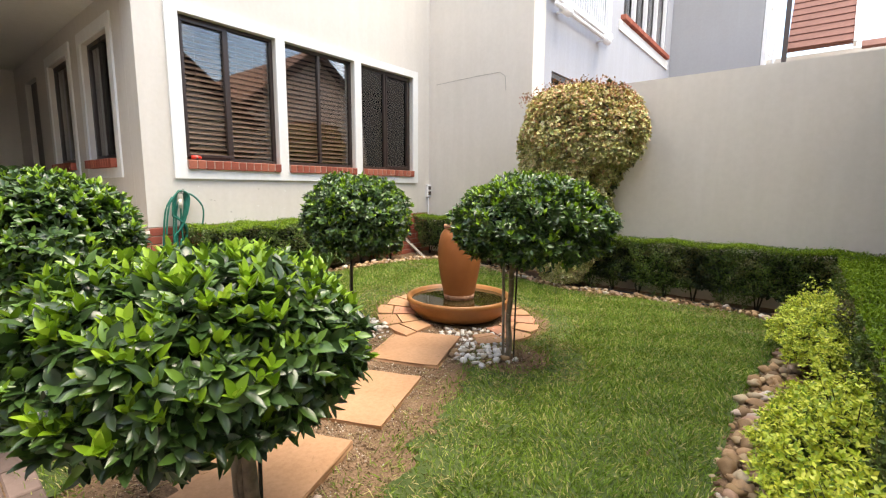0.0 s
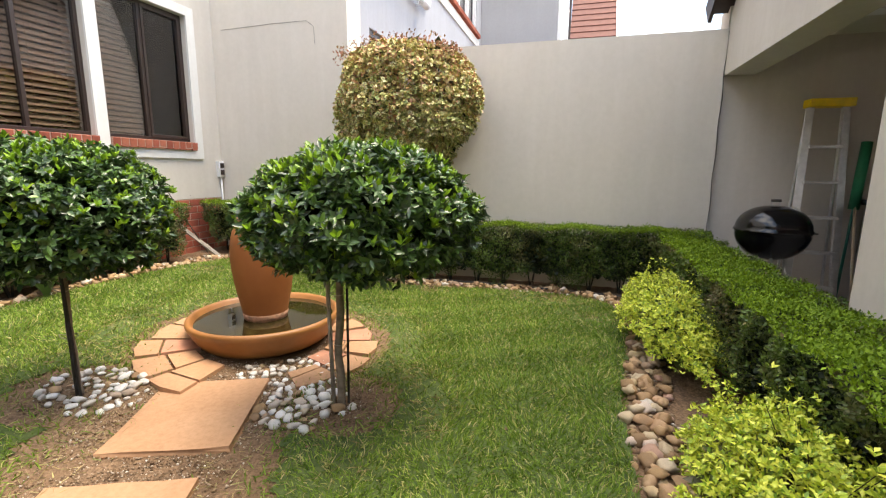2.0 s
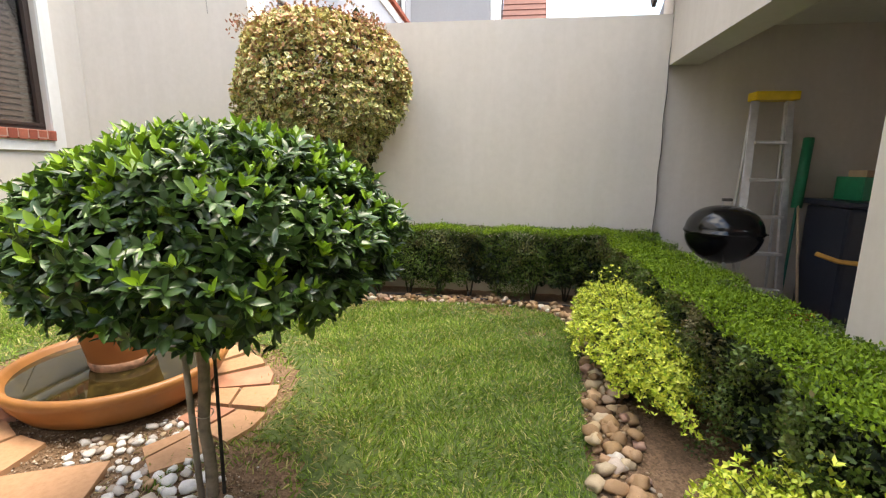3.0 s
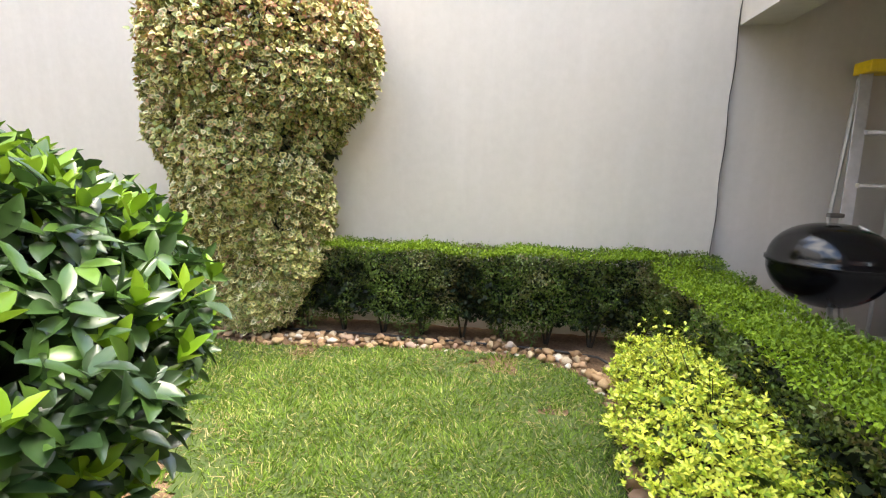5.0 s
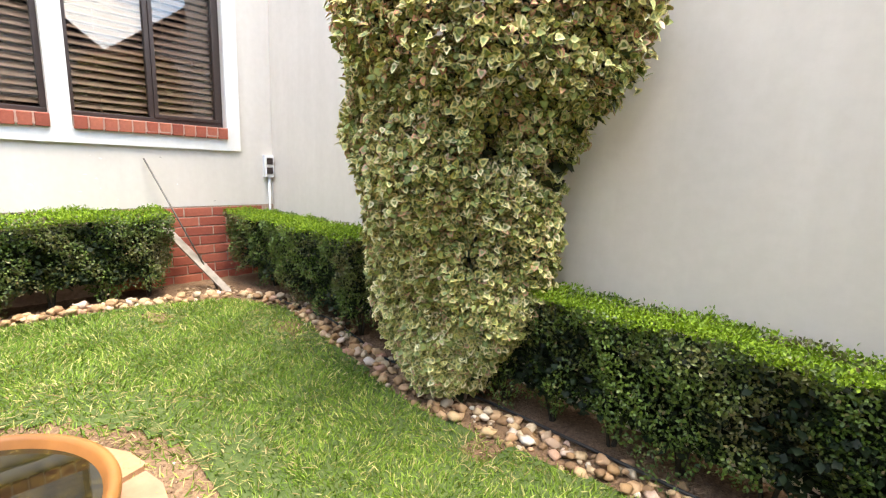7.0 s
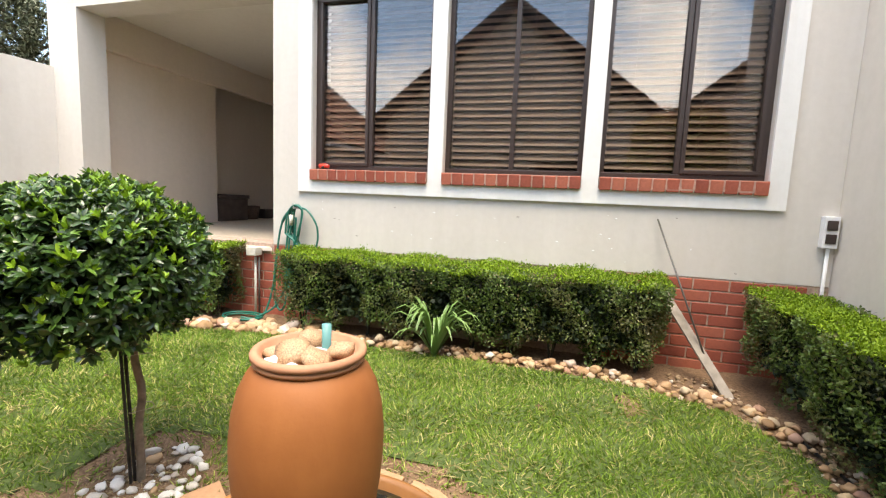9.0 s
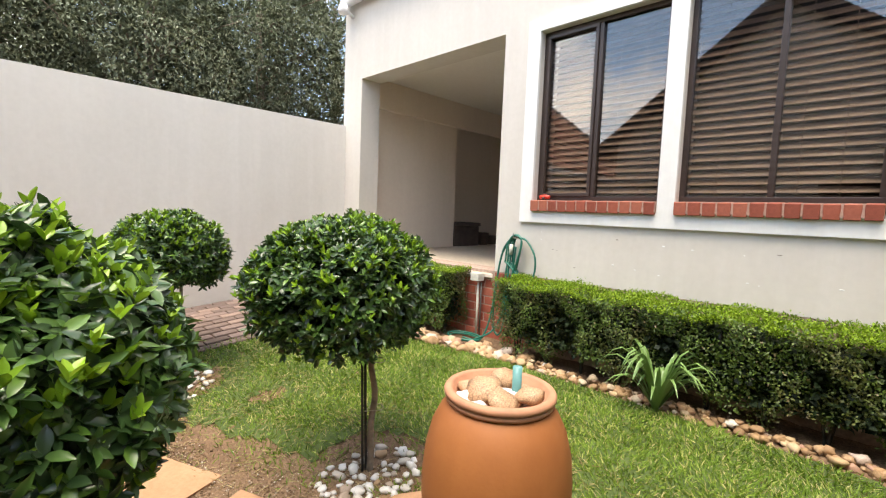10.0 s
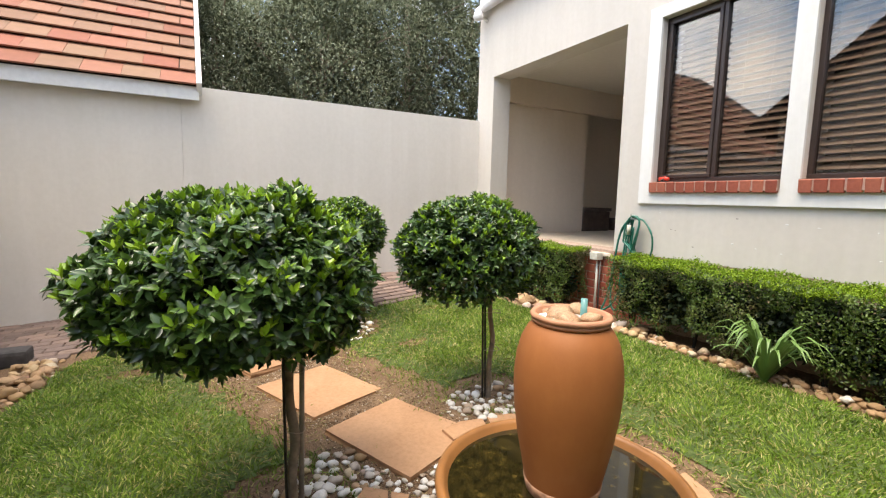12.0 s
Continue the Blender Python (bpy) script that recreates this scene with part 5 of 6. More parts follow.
def fountain():
    x, y = URN
    g = float(ground_z(np.array(x), np.array(y)))
    b = thing("fountain_bowl", (x, y, g), "wide round terracotta bowl holding dark water", "bowl")
    prof = [(0.05, 0.0), (0.385, 0.0), (0.425, 0.025), (0.468, 0.09), (0.484, 0.13), (0.494, 0.14), (0.501, 0.152), (0.503, 0.17), (0.498, 0.183), (0.486, 0.19), (0.474, 0.188), (0.464, 0.176), (0.45, 0.15), (0.4, 0.08), (0.36, 0.045), (0.05, 0.04)]
    part("bowl", lathe(prof, (x, y, g + 0.005), 72), M_GLAZE, b, "", True)
    part("water", lathe([(0.455, 0.154), (0.4555, 0.158)], (x, y, g), 64), M_WATER, b, "still dark greenish water")
    u = thing("urn", (x, y, g + 0.05), "tall orange terracotta urn filled with stones", "urn")
    prof = [(0.03, 0), (0.122, 0), (0.125, 0.03), (0.133, 0.08), (0.157, 0.2), (0.181, 0.32), (0.198, 0.44), (0.204, 0.52), (0.204, 0.58), (0.197, 0.65), (0.182, 0.71), (0.161, 0.752), (0.143, 0.772), (0.132, 0.78), (0.122, 0.775), (0.118, 0.745), (0.02, 0.735)]
    part("body", lathe(prof, (x, y, g + 0.05), 72), M_TERRA, u, "", True)
    rim = [(0.13, 0.774), (0.141, 0.777), (0.147, 0.783), (0.147, 0.79), (0.144, 0.793), (0.151, 0.797), (0.152, 0.806), (0.147, 0.813), (0.137, 0.815), (0.129, 0.81), (0.124, 0.776)]
    part("rim", lathe(rim, (x, y, g + 0.05), 72), M_RIM, u, "paler terracotta rim", True)
    part("waterline_stain", lathe([(0.136, 0.1), (0.1395, 0.101), (0.1505, 0.148), (0.146, 0.156)], (x, y, g + 0.05), 64), plain("lime_stain", (0.4, 0.22, 0.14), 0.9, var=0.45, scale=30), u, "pale lime line", True)
    part("pump_pipe", tube([(x - 0.035, y + 0.03, g + 0.77), (x - 0.035, y + 0.03, g + 0.92)], 0.013, 12), M_TEAL, u, "grey-teal plastic pipe", True)
    return g


def stone_meshes(tag, seed, n=6, flat=0.47, lumpy=0.55):
    out = []
    rng = random.Random(seed)
    for i in range(n):
        bm = bmesh.new()
        bmesh.ops.create_icosphere(bm, subdivisions=2, radius=0.5)
        o = Vector((rng.uniform(0, 99), rng.uniform(0, 99), rng.uniform(0, 99)))
        cut1, cut2 = [Vector((rng.uniform(-1, 1), rng.uniform(-1, 1), rng.uniform(-1, 1))).normalized() for _ in range(2)]
        sx, sy, sz = 1.0, rng.uniform(0.65, 0.95), rng.uniform(flat - 0.12, flat + 0.12)
        for v in bm.verts:
            f = 1 + lumpy * noise.noise(v.co * 2.4 + o)
            f -= 0.5 * max(0.0, v.co.normalized().dot(cut1) - 0.62) + 0.5 * max(0.0, v.co.normalized().dot(cut2) - 0.62)
            v.co = Vector((v.co.x * sx * f, v.co.y * sy * f, v.co.z * sz * f))
        me = bpy.data.meshes.new(tag)
        bm.to_mesh(me)
        bm.free()
        me.polygons.foreach_set("use_smooth", [True] * len(me.polygons))
        out.append(me)
    return out


ROCKS, PEBBLES = stone_meshes("rock", 5, 8, 0.66, 0.7), stone_meshes("pebble", 6)
FG = fountain()


def place_stone(name, me, mat, x, y, z, size, rng, parent):
    m = Matrix.Translation((x, y, z)) @ Euler((rng.uniform(-0.3, 0.3), rng.uniform(-0.3, 0.3), rng.uniform(0, 6.28))).to_matrix().to_4x4() @ Matrix.Scale(size, 4)
    return instance(name, me, mat, m, parent)


def urn_stones():
    rng = random.Random(9)
    t = thing("urn_stones", (URN[0], URN[1], FG + 0.8), "rounded tan and white stones piled in the urn's mouth", "stones")
    for k, (dx, dy, s, mt) in enumerate(((-0.07, -0.045, 0.085, 0), (0.035, -0.02, 0.1, 0), (0.07, 0.06, 0.085, 0), (-0.02, 0.085, 0.08, 0), (-0.085, 0.03, 0.065, 0), (0.085, -0.055, 0.06, 1), (0.02, -0.095, 0.065, 0), (-0.02, 0.02, 0.075, 1), (0.1, 0.01, 0.05, 1), (-0.03, -0.09, 0.055, 1), (0.03, 0.045, 0.07, 0), (-0.06, 0.075, 0.05, 1))):
        me = ROCKS[k % 6].copy()
        me.materials.clear()
        place_stone("stone", me, M_PEBBLE if mt else M_URNROCK, URN[0] + dx, URN[1] + dy, FG + 0.845 + (0.012 if k < 4 else -0.008), s, rng, t)


urn_stones()


def gravel():
    """Fine chippings along the path and round the bowl."""
    rng = np.random.default_rng(90)
    n = 70000
    x, y = rng.uniform(-3.6, -0.9, n), rng.uniform(0.3, 4.3, n)
    ok = path_gap(x, y) < rng.normal(-0.05, 0.06, n)
    x, y = x[ok], y[ok]
    c0, s0 = math.cos(radians(23)), math.sin(radians(23))
    clear = np.hypot(x - URN[0], y - URN[1]) > 0.4
    for sx, sy in SLABS:
        dx, dy = x - sx, y - sy
        clear &= np.maximum(np.abs(dx * c0 + dy * s0) - 0.275, np.abs(-dx * s0 + dy * c0) - 0.325) > 0
    x, y = x[clear], y[clear]
    s = rng.uniform(0.003, 0.008, len(x)) * np.where(rng.uniform(0, 1, len(x)) > 0.97, 1.7, 1)
    c = np.stack([x, y, ground_z(x, y) + s * 0.4], 1)
    spin = rng.uniform(0, math.tau, len(x))
    corners = [(1, 0, 0), (-0.3, 0.8, 0), (-0.6, -0.7, 0), (0.1, 0.1, 0.8), (0, 0, -0.5)]
    v = np.stack([c + s[:, None] * np.stack([a * np.cos(spin) - b * np.sin(spin), a * np.sin(spin) + b * np.cos(spin), np.full(len(x), h)], 1) for a, b, h in corners], 1).reshape(-1, 3)
    k = np.arange(len(x))[:, None] * 5
    q = np.concatenate([k + np.array([t]) for t in ((0, 1, 3), (1, 2, 3), (2, 0, 3), (1, 0, 4), (2, 1, 4), (0, 2, 4))])
    link_mesh("gravel", arrays_mesh("gravel", v, q), M_GRAVEL, None, "fine brown and pale gravel on the path", False, "stuff", "gravel")


M_GRAVEL = leafmat("gravel_chip", [(0, (0.12, 0.07, 0.04)), (0.5, (0.26, 0.175, 0.11)), (0.88, (0.4, 0.31, 0.23)), (1, (0.66, 0.61, 0.55))], 0.8, 0.2, 0.0)
gravel()


# ---- path ----
def slab_mesh(w, h, t, seed):
    rng = random.Random(seed)
    bm = bmesh.new()
    bmesh.ops.create_cube(bm, size=1)
    bmesh.ops.subdivide_edges(bm, edges=bm.edges[:], cuts=3, use_grid_fill=True)
    for v in bm.verts:
        v.co = Vector((v.co.x * w, v.co.y * h, v.co.z * t)) + Vector((rng.uniform(-0.004, 0.004), rng.uniform(-0.004, 0.004), rng.uniform(-0.0015, 0.0015)))
    me = bpy.data.meshes.new("stepping_stone")
    bm.to_mesh(me)
    bm.free()
    return me


for i, (x, y) in enumerate(SLABS):
    s = link_mesh("stepping_stone", slab_mesh(0.54, 0.64, 0.045, i), M_SLAB, None, "square buff sandstone stepping slab sunk in gravelly soil", False, "", "paving slab")
    s["group"] = "stepping stones"
    s.matrix_world = pose(x, y, -0.002 + float(ground_z(np.array(x), np.array(y))), 0, 0, 23)


def ring_paving():
    rng = random.Random(12)
    cx, cy = -2.48, 3.33
    t = thing("fountain_paving", (cx, cy, FG), "ring of buff and pink crazy paving round the bowl", "paving", "", "structure")

    def piece(corners, mat):
        bm = bmesh.new()
        lo, hi = [], []
        for a, r in corners:
            px, py = cx + r * math.cos(a), cy + r * math.sin(a)
            g = float(ground_z(np.array(px), np.array(py)))
            lo.append(bm.verts.new((px, py, g - 0.02)))
            hi.append(bm.verts.new((px, py, g + 0.024 + rng.uniform(-0.003, 0.003))))
        bm.faces.new(hi), bm.faces.new(lo[::-1])
        n = len(lo)
        for k in range(n):
            bm.faces.new((lo[k], lo[(k + 1) % n], hi[(k + 1) % n], hi[k]))
        bmesh.ops.recalc_face_normals(bm, faces=bm.faces[:])
        part("paving_stone", bm, mat, t)

    n = 17
    for i in range(n):
        a0, a1 = math.tau * i / n + rng.uniform(0.0, 0.03), math.tau * (i + 1) / n - rng.uniform(0.02, 0.05)
        deg = math.degrees((a0 + a1) / 2)
        if 283 < deg < 318:
            continue
        inner = 0.56 if 315 < deg < 345 else 0.4 + rng.uniform(0, 0.05)
        outer = (0.69 if 20 < deg < 215 else 0.77) + rng.uniform(-0.025, 0.02)
        mid, skew = rng.uniform(0.56, 0.66), rng.uniform(-0.03, 0.03)
        mat = (M_SLAB, M_SLABP, M_SLAB)[i % 3]
        tip = [(a1, outer), ((a0 + a1) / 2, outer + 0.012), (a0, outer)]
        if rng.random() < 0.55:
            piece([(a0, inner), (a1, inner), (a1, mid - 0.008 + skew), (a0, mid - 0.008 - skew)], mat)
            piece([(a0, mid + 0.008 - skew), (a1, mid + 0.008 + skew)] + tip, M_SLAB)
        else:
            piece([(a0, inner), (a1, inner)] + tip, mat)


M_SLABP = plain("pink_slab", (0.42, 0.2, 0.125), 0.85, var=0.22, scale=9)
ring_paving()


# ---- small things on the house ----
def hose():
    y0, top = 1.83, 1.19
    t = thing("garden_hose", (XW + 0.05, y0, 0.85), "coiled green garden hose hanging on the wall", "hose")
    rng = random.Random(3)
    cx = XW + 0.05

    def strand(name, pts):
        fine = []
        for a, b, c, d in zip([pts[0]] + pts[:-1], pts, pts[1:], pts[2:] + [pts[-1]]):
            for k in range(6):
                s = k / 6
                fine.append(tuple(0.5 * (2 * b[j] + (c[j] - a[j]) * s + (2 * a[j] - 5 * b[j] + 4 * c[j] - d[j]) * s * s + (3 * b[j] - a[j] - 3 * c[j] + d[j]) * s ** 3) for j in range(3)))
        fine.append(pts[-1])
        part(name, tube(fine, 0.0085, 8), M_HOSE, t, "", True)

    for k in range(4):
        o, w, low = 0.014 * k, 0.05 + 0.015 * k, 0.62 - 0.05 * k
        strand("loop", [(cx + o, y0 - w, 0.95), (cx + o, y0 - w * 0.8, top - 0.08), (cx + o, y0 - 0.01, top), (cx + o, y0 + w * 0.7, top - 0.05), (cx + o + 0.01, y0 + w * 0.4, 0.98), (cx + o, y0 - 0.02, 0.83), (cx + o, y0 - w, 0.72), (cx + o + 0.01, y0 - 0.04, low), (cx + o, y0 + 0.02, 0.72), (cx + o, y0 + 0.02, 0.85), (cx + o, y0 - w, 0.95)])
    strand("loose_loop", [(cx, y0, top - 0.02), (cx + 0.02, y0 + 0.1, 1.15), (cx + 0.03, y0 + 0.19, 1.04), (cx + 0.02, y0 + 0.2, 0.92), (cx + 0.02, y0 + 0.18, 0.84)])
    strand("tail", [(cx + 0.03, y0 - 0.02, top), (cx + 0.05, y0 - 0.12, 1.05), (cx + 0.06, y0 - 0.17, 0.75), (cx + 0.08, y0 - 0.2, 0.45), (cx + 0.14, y0 - 0.26, 0.23), (cx + 0.2, y0 - 0.42, 0.225)])
    strand("tail", [(cx + 0.04, y0 - 0.03, 0.72), (cx + 0.06, y0 - 0.08, 0.5), (cx + 0.1, y0 - 0.16, 0.32), (cx + 0.18, y0 - 0.3, 0.225)])
    for k, (a, b, low) in enumerate(((-0.1, -0.02, 0.42), (-0.2, -0.08, 0.28))):
        strand("hanging_loop", [(cx + 0.02, y0 + a * 0.4, top - 0.06), (cx + 0.03, y0 + a * 0.8, 0.95), (cx + 0.045, y0 + a, low + 0.15), (cx + 0.05, y0 + (a + b) / 2, low), (cx + 0.045, y0 + b, low + 0.14), (cx + 0.03, y0 + b * 0.8, 0.9), (cx + 0.02, y0 + b * 0.3, top - 0.1)])
    part("hook", tube([(XW, y0, top - 0.03), (XW + 0.12, y0, top - 0.02), (XW + 0.13, y0, top + 0.02)], 0.008, 8), M_ALU, t)
    part("connector", tube([(cx + 0.06, y0 - 0.03, 1.02), (cx + 0.06, y0 - 0.025, 1.11)], 0.016, 10), M_CREAM, t, "pale hose connector", True)
    for k in range(2):
        r = 0.1 + 0.018 * k
        part("ground_loop", tube([(XW + 0.24 + r * math.cos(a), 1.42 + 1.5 * r * math.sin(a), 0.225 + 0.012 * k) for a in np.linspace(0, math.tau, 26)], 0.0085, 8), M_HOSE, t, "", True)


hose()


def wall_fittings():
    o = thing("outdoor_socket", (XW, 5.61, 1.19), "white weatherproof outdoor socket box with dark covers and conduit", "socket")
    part("box", box(XW, XW + 0.05, 5.565, 5.65, 1.09, 1.29, 0.006), M_WHITE, o)
    for z in (1.12, 1.205):
        part("cover", box(XW + 0.05, XW + 0.062, 5.58, 5.635, z, z + 0.06, 0.004), M_FRAME, o, "dark cover")
    part("conduit", tube([(XW + 0.02, 5.615, 0.5), (XW + 0.02, 5.615, 1.09)], 0.011, 8), M_WHITE, o, "", True)
    s = thing("junction_box", (XW + 0.06, 1.42, 0.75), "cream junction box on a pipe below the patio floor", "junction box")
    part("box", box(XW + 0.03, XW + 0.12, 1.36, 1.455, 0.735, 0.81, 0.008), M_CREAM, s)
    part("pipe", tube([(XW + 0.06, 1.41, 0.15), (XW + 0.06, 1.41, 0.72)], 0.011, 8), M_CREAM, s, "", True)
    part("pipe", tube([(XW + 0.05, 1.44, 0.15), (XW + 0.05, 1.44, 0.72)], 0.008, 8), M_STEEL, s, "dark pipe", True)
    c = thing("hose_nozzle", (XW + 0.0, 2.03, WZ0), "small red plastic hose nozzle lying on the sill", "hose nozzle")
    part("body", tube([(XW - 0.02, 1.99, WZ0 + 0.025), (XW - 0.01, 2.05, WZ0 + 0.03), (XW - 0.01, 2.08, WZ0 + 0.022)], 0.02, 9, taper=0.7), M_RED, c, "", True)
    part("trigger", tube([(XW - 0.01, 2.04, WZ0 + 0.03), (XW + 0.02, 2.03, WZ0 + 0.008)], 0.009, 7), M_FRAME, c, "", True)
    k = thing("plank", (-4.5, 5.05, 0.2), "weathered grey board leaning on the brick plinth", "board")
    g = float(ground_z(np.array(-4.35), np.array(5.0)))
    m = look((-4.42, 5.02, g), (-4.85, 4.7, 0.72)) @ Matrix.Rotation(0.4, 4, "Z")
    part("board", box(-0.03, 0.03, -0.008, 0.008, -0.76, 0.02, 0.002, m=m), M_PLANK, k)
    r = thing("steel_rod", (-4.6, 4.9, 0.2), "thin dark steel rod leaning on the wall", "rod")
    part("rod", tube([(-4.5, 5.0, 0.15), (-4.845, 4.62, 1.22)], 0.006, 6), M_STEEL, r, "", True)


wall_fittings()


def plaster_chips():
    """Small knocks and filled holes in the painted plaster."""
    rng = random.Random(17)
    t = thing("plaster_chip_marks", (XW, 3.2, 1.0), "small chips and filled holes in the painted wall", "wall marks", "", "structure")
    for i in range(26):
        y, z = rng.uniform(2.0, 5.2), rng.uniform(0.88, 1.26)
        w, h = rng.uniform(0.004, 0.013), rng.uniform(0.003, 0.006)
        bm = bmesh.new()
        ring = [bm.verts.new((XW + 0.001, y + w * math.cos(a) * rng.uniform(0.7, 1.2), z + h * math.sin(a) * rng.uniform(0.7, 1.2))) for a in [k * math.tau / 9 for k in range(9)]]
        top = bm.verts.new((XW + 0.004, y, z))
        for k in range(9):
            bm.faces.new((ring[k], ring[(k + 1) % 9], top))
        part("chip", bm, M_TRIM if i % 4 else M_STAIN, t)


plaster_chips()


def kerb_block():
    k = thing("stone_block", (0.03, 0.3, 0.0), "dark grey rounded concrete block beside the river rocks", "block")
    part("block", box(-0.14, 0.2, 0.2, 0.38, 0.0, 0.13, 0.03), plain("dark_concrete", (0.06, 0.055, 0.055), 0.9, var=0.3), k)


kerb_block()


def irrigation():
    t = thing("irrigation_pipe", (-1.5, 5.4, 0.05), "thin black irrigation pipe lying behind the border stones", "pipe")
    pts = [(-4.0, 5.2), (-3.4, 5.32), (-2.8, 5.3), (-2.0, 5.42), (-1.4, 5.4), (-0.8, 5.42), (-0.3, 5.4), (0.0, 5.3), (0.12, 5.15)]
    part("pipe", tube([(x, y, float(ground_z(np.array(x), np.array(y))) + 0.02 + 0.01 * math.sin(i * 2)) for i, (x, y) in enumerate(pts)], 0.008, 7), M_PIPE, t, "", True)


irrigation()


# ---- carport things ----
def kettle():
    x, y, z = 1.09, 5.13, 0.73
    t = thing("kettle_barbecue", (x, y, 0.015), "black enamel kettle barbecue on aluminium legs", "barbecue")
    r = 0.268
    low = [(0.03, -0.235)] + [(r * math.sin(a), -0.235 * math.cos(a)) for a in np.linspace(0.2, math.pi / 2, 10)] + [(r + 0.006, 0.004)]
    part("bowl", lathe(low, (x, y, z), 48), M_BLACK, t, "", True)
    lid = [(r + 0.01, 0.006), (r + 0.01, 0.02)] + [(r * math.cos(a) ** 0.85, 0.02 + 0.195 * math.sin(a)) for a in np.linspace(0.05, 1.5, 14)] + [(0.01, 0.215)]
    part("lid", lathe(lid, (x, y, z), 48), M_BLACK, t, "", True)
    part("handle", box(x - 0.035, x + 0.035, y - 0.018, y + 0.018, z + 0.245, z + 0.268, 0.008), M_STEEL, t)
    bm = bmesh.new()
    for dx in (-0.028, 0.028):
        tube([(x + dx, y, z + 0.2), (x + dx, y, z + 0.25)], 0.004, 6, bm)
    part("handle_bracket", bm, M_ALU, t)
    part("side_handle", box(x + r + 0.004, x + r + 0.04, y - 0.04, y + 0.04, z - 0.01, z + 0.006, 0.005), M_STEEL, t)
    part("vent", lathe([(0.01, 0), (0.045, 0), (0.045, 0.008), (0.01, 0.01)], (0, 0, 0), 20), M_ALU, t).matrix_basis = Matrix.Translation((0.12, -0.06, z + 0.172)) @ Matrix.Rotation(0.45, 4, "Y") @ Matrix.Rotation(0.2, 4, "X")
    for a in (0.3, 2.4, 4.5):
        part("leg", tube([(x + 0.12 * math.cos(a), y + 0.12 * math.sin(a), z - 0.2), (x + 0.25 * math.cos(a), y + 0.25 * math.sin(a), 0.02)], 0.012, 8), M_ALU, t, "", True)


kettle()


def ladder():
    t = thing("step_ladder", (1.6, 5.5, 0.015), "aluminium step ladder with yellow top, folded against the wall", "ladder")
    zt, yt, yb = 1.8, 5.62, 5.42
    xl, xr = 1.43, 1.69
    for a, b in ((xl - 0.0, xl - 0.07), (xr - 0.0, xr + 0.03)):
        m = look((b, yb, 0.02), (a, yt, zt))
        part("rail", box(-0.03, 0.03, -0.012, 0.012, -1.81, 0, 0.003, m=m), M_ALU, t)
    for i in range(5):
        s = (i + 0.75) / 5.9
        y, z = yb + (yt - yb) * s, zt * s
        part("step", box(xl - 0.09 * (1 - s) + 0.02, xr + 0.05 * (1 - s) - 0.02, y - 0.045, y + 0.035, z - 0.025, z, 0.004), M_ALU, t)
    part("top_cap", box(xl - 0.035, xr + 0.035, yt - 0.08, yt + 0.06, zt - 0.03, zt + 0.04, 0.008), M_YELLOW, t, "yellow plastic top cap")
    for a, b in ((xl, xl - 0.05), (xr, xr + 0.07)):
        part("rear_rail", tube([(a, yt + 0.05, zt - 0.04), (b, 5.7, 0.02)], 0.012, 6), M_ALU, t)
    part("brace", tube([(xl - 0.07, yb + 0.02, 0.32), (xl + 0.05, yb + 0.03, 0.2)], 0.008, 6), M_ALU, t)


ladder()


def storage():
    b = thing("storage_bin", (2.15, 5.35, 0.015), "dark navy lidded plastic bin", "bin")
    part("body", box(1.92, 2.6, 5.1, 5.6, 0.02, 0.94, 0.03), M_BIN, b)
    part("lid", box(1.9, 2.62, 5.08, 5.62, 0.942, 0.99, 0.015), M_BIN, b)
    c = thing("crate", (2.3, 5.35, 0.99), "green plastic crate on the bin", "crate")
    bm = bmesh.new()
    for p in ((2.05, 2.5, 5.2, 5.22), (2.05, 2.5, 5.48, 5.5), (2.05, 2.07, 5.22, 5.48), (2.48, 2.5, 5.22, 5.48)):
        box(*p, 0.992, 1.17, 0.004, bm=bm)
    box(2.06, 2.49, 5.21, 5.49, 0.992, 1.002, bm=bm)
    part("crate_wall", bm, M_GREEN, c)
    k = thing("cardboard_box", (2.2, 5.35, 1.0), "open cardboard packet in the crate", "box")
    part("packet", box(2.09, 2.3, 5.25, 5.44, 1.003, 1.22, 0.003), M_CARD, k)
    r = thing("red_cup", (2.25, 5.3, 1.2), "red and white items on the crate", "cup")
    part("cup", lathe([(0.02, 0), (0.03, 0), (0.036, 0.07), (0.03, 0.07)], (2.24, 5.32, 1.221), 16), M_RED, r, "", True)
    m = thing("rolled_mat", (1.88, 5.6, 0.02), "green rolled mat standing by the ladder", "mat")
    part("roll", tube([(1.86, 5.62, 0.9), (1.9, 5.66, 1.48)], 0.04, 16), M_GREEN, m, "", True)
    part("pole", tube([(1.8, 5.55, 0.02), (1.86, 5.61, 1.1)], 0.012, 8), M_HOSE, m, "", True)
    w = thing("broom", (1.85, 5.5, 0.02), "wooden-handled broom with red head", "broom")
    part("handle", tube([(1.8, 5.3, 0.06), (1.86, 5.62, 1.0)], 0.011, 8), M_CARD, w, "", True)
    part("head", box(1.72, 2.0, 5.27, 5.33, 0.02, 0.08, 0.01), M_RED, w)
    y = thing("yellow_pole", (2.1, 5.07, 0.45), "faded orange-yellow plastic pole resting on the bin", "pole")
    part("pole", tube([(1.74, 5.1, 0.6), (1.88, 5.07, 0.55), (2.15, 5.05, 0.53), (2.7, 5.04, 0.53)], 0.018, 8), M_ORANGE, y, "", True)


storage()


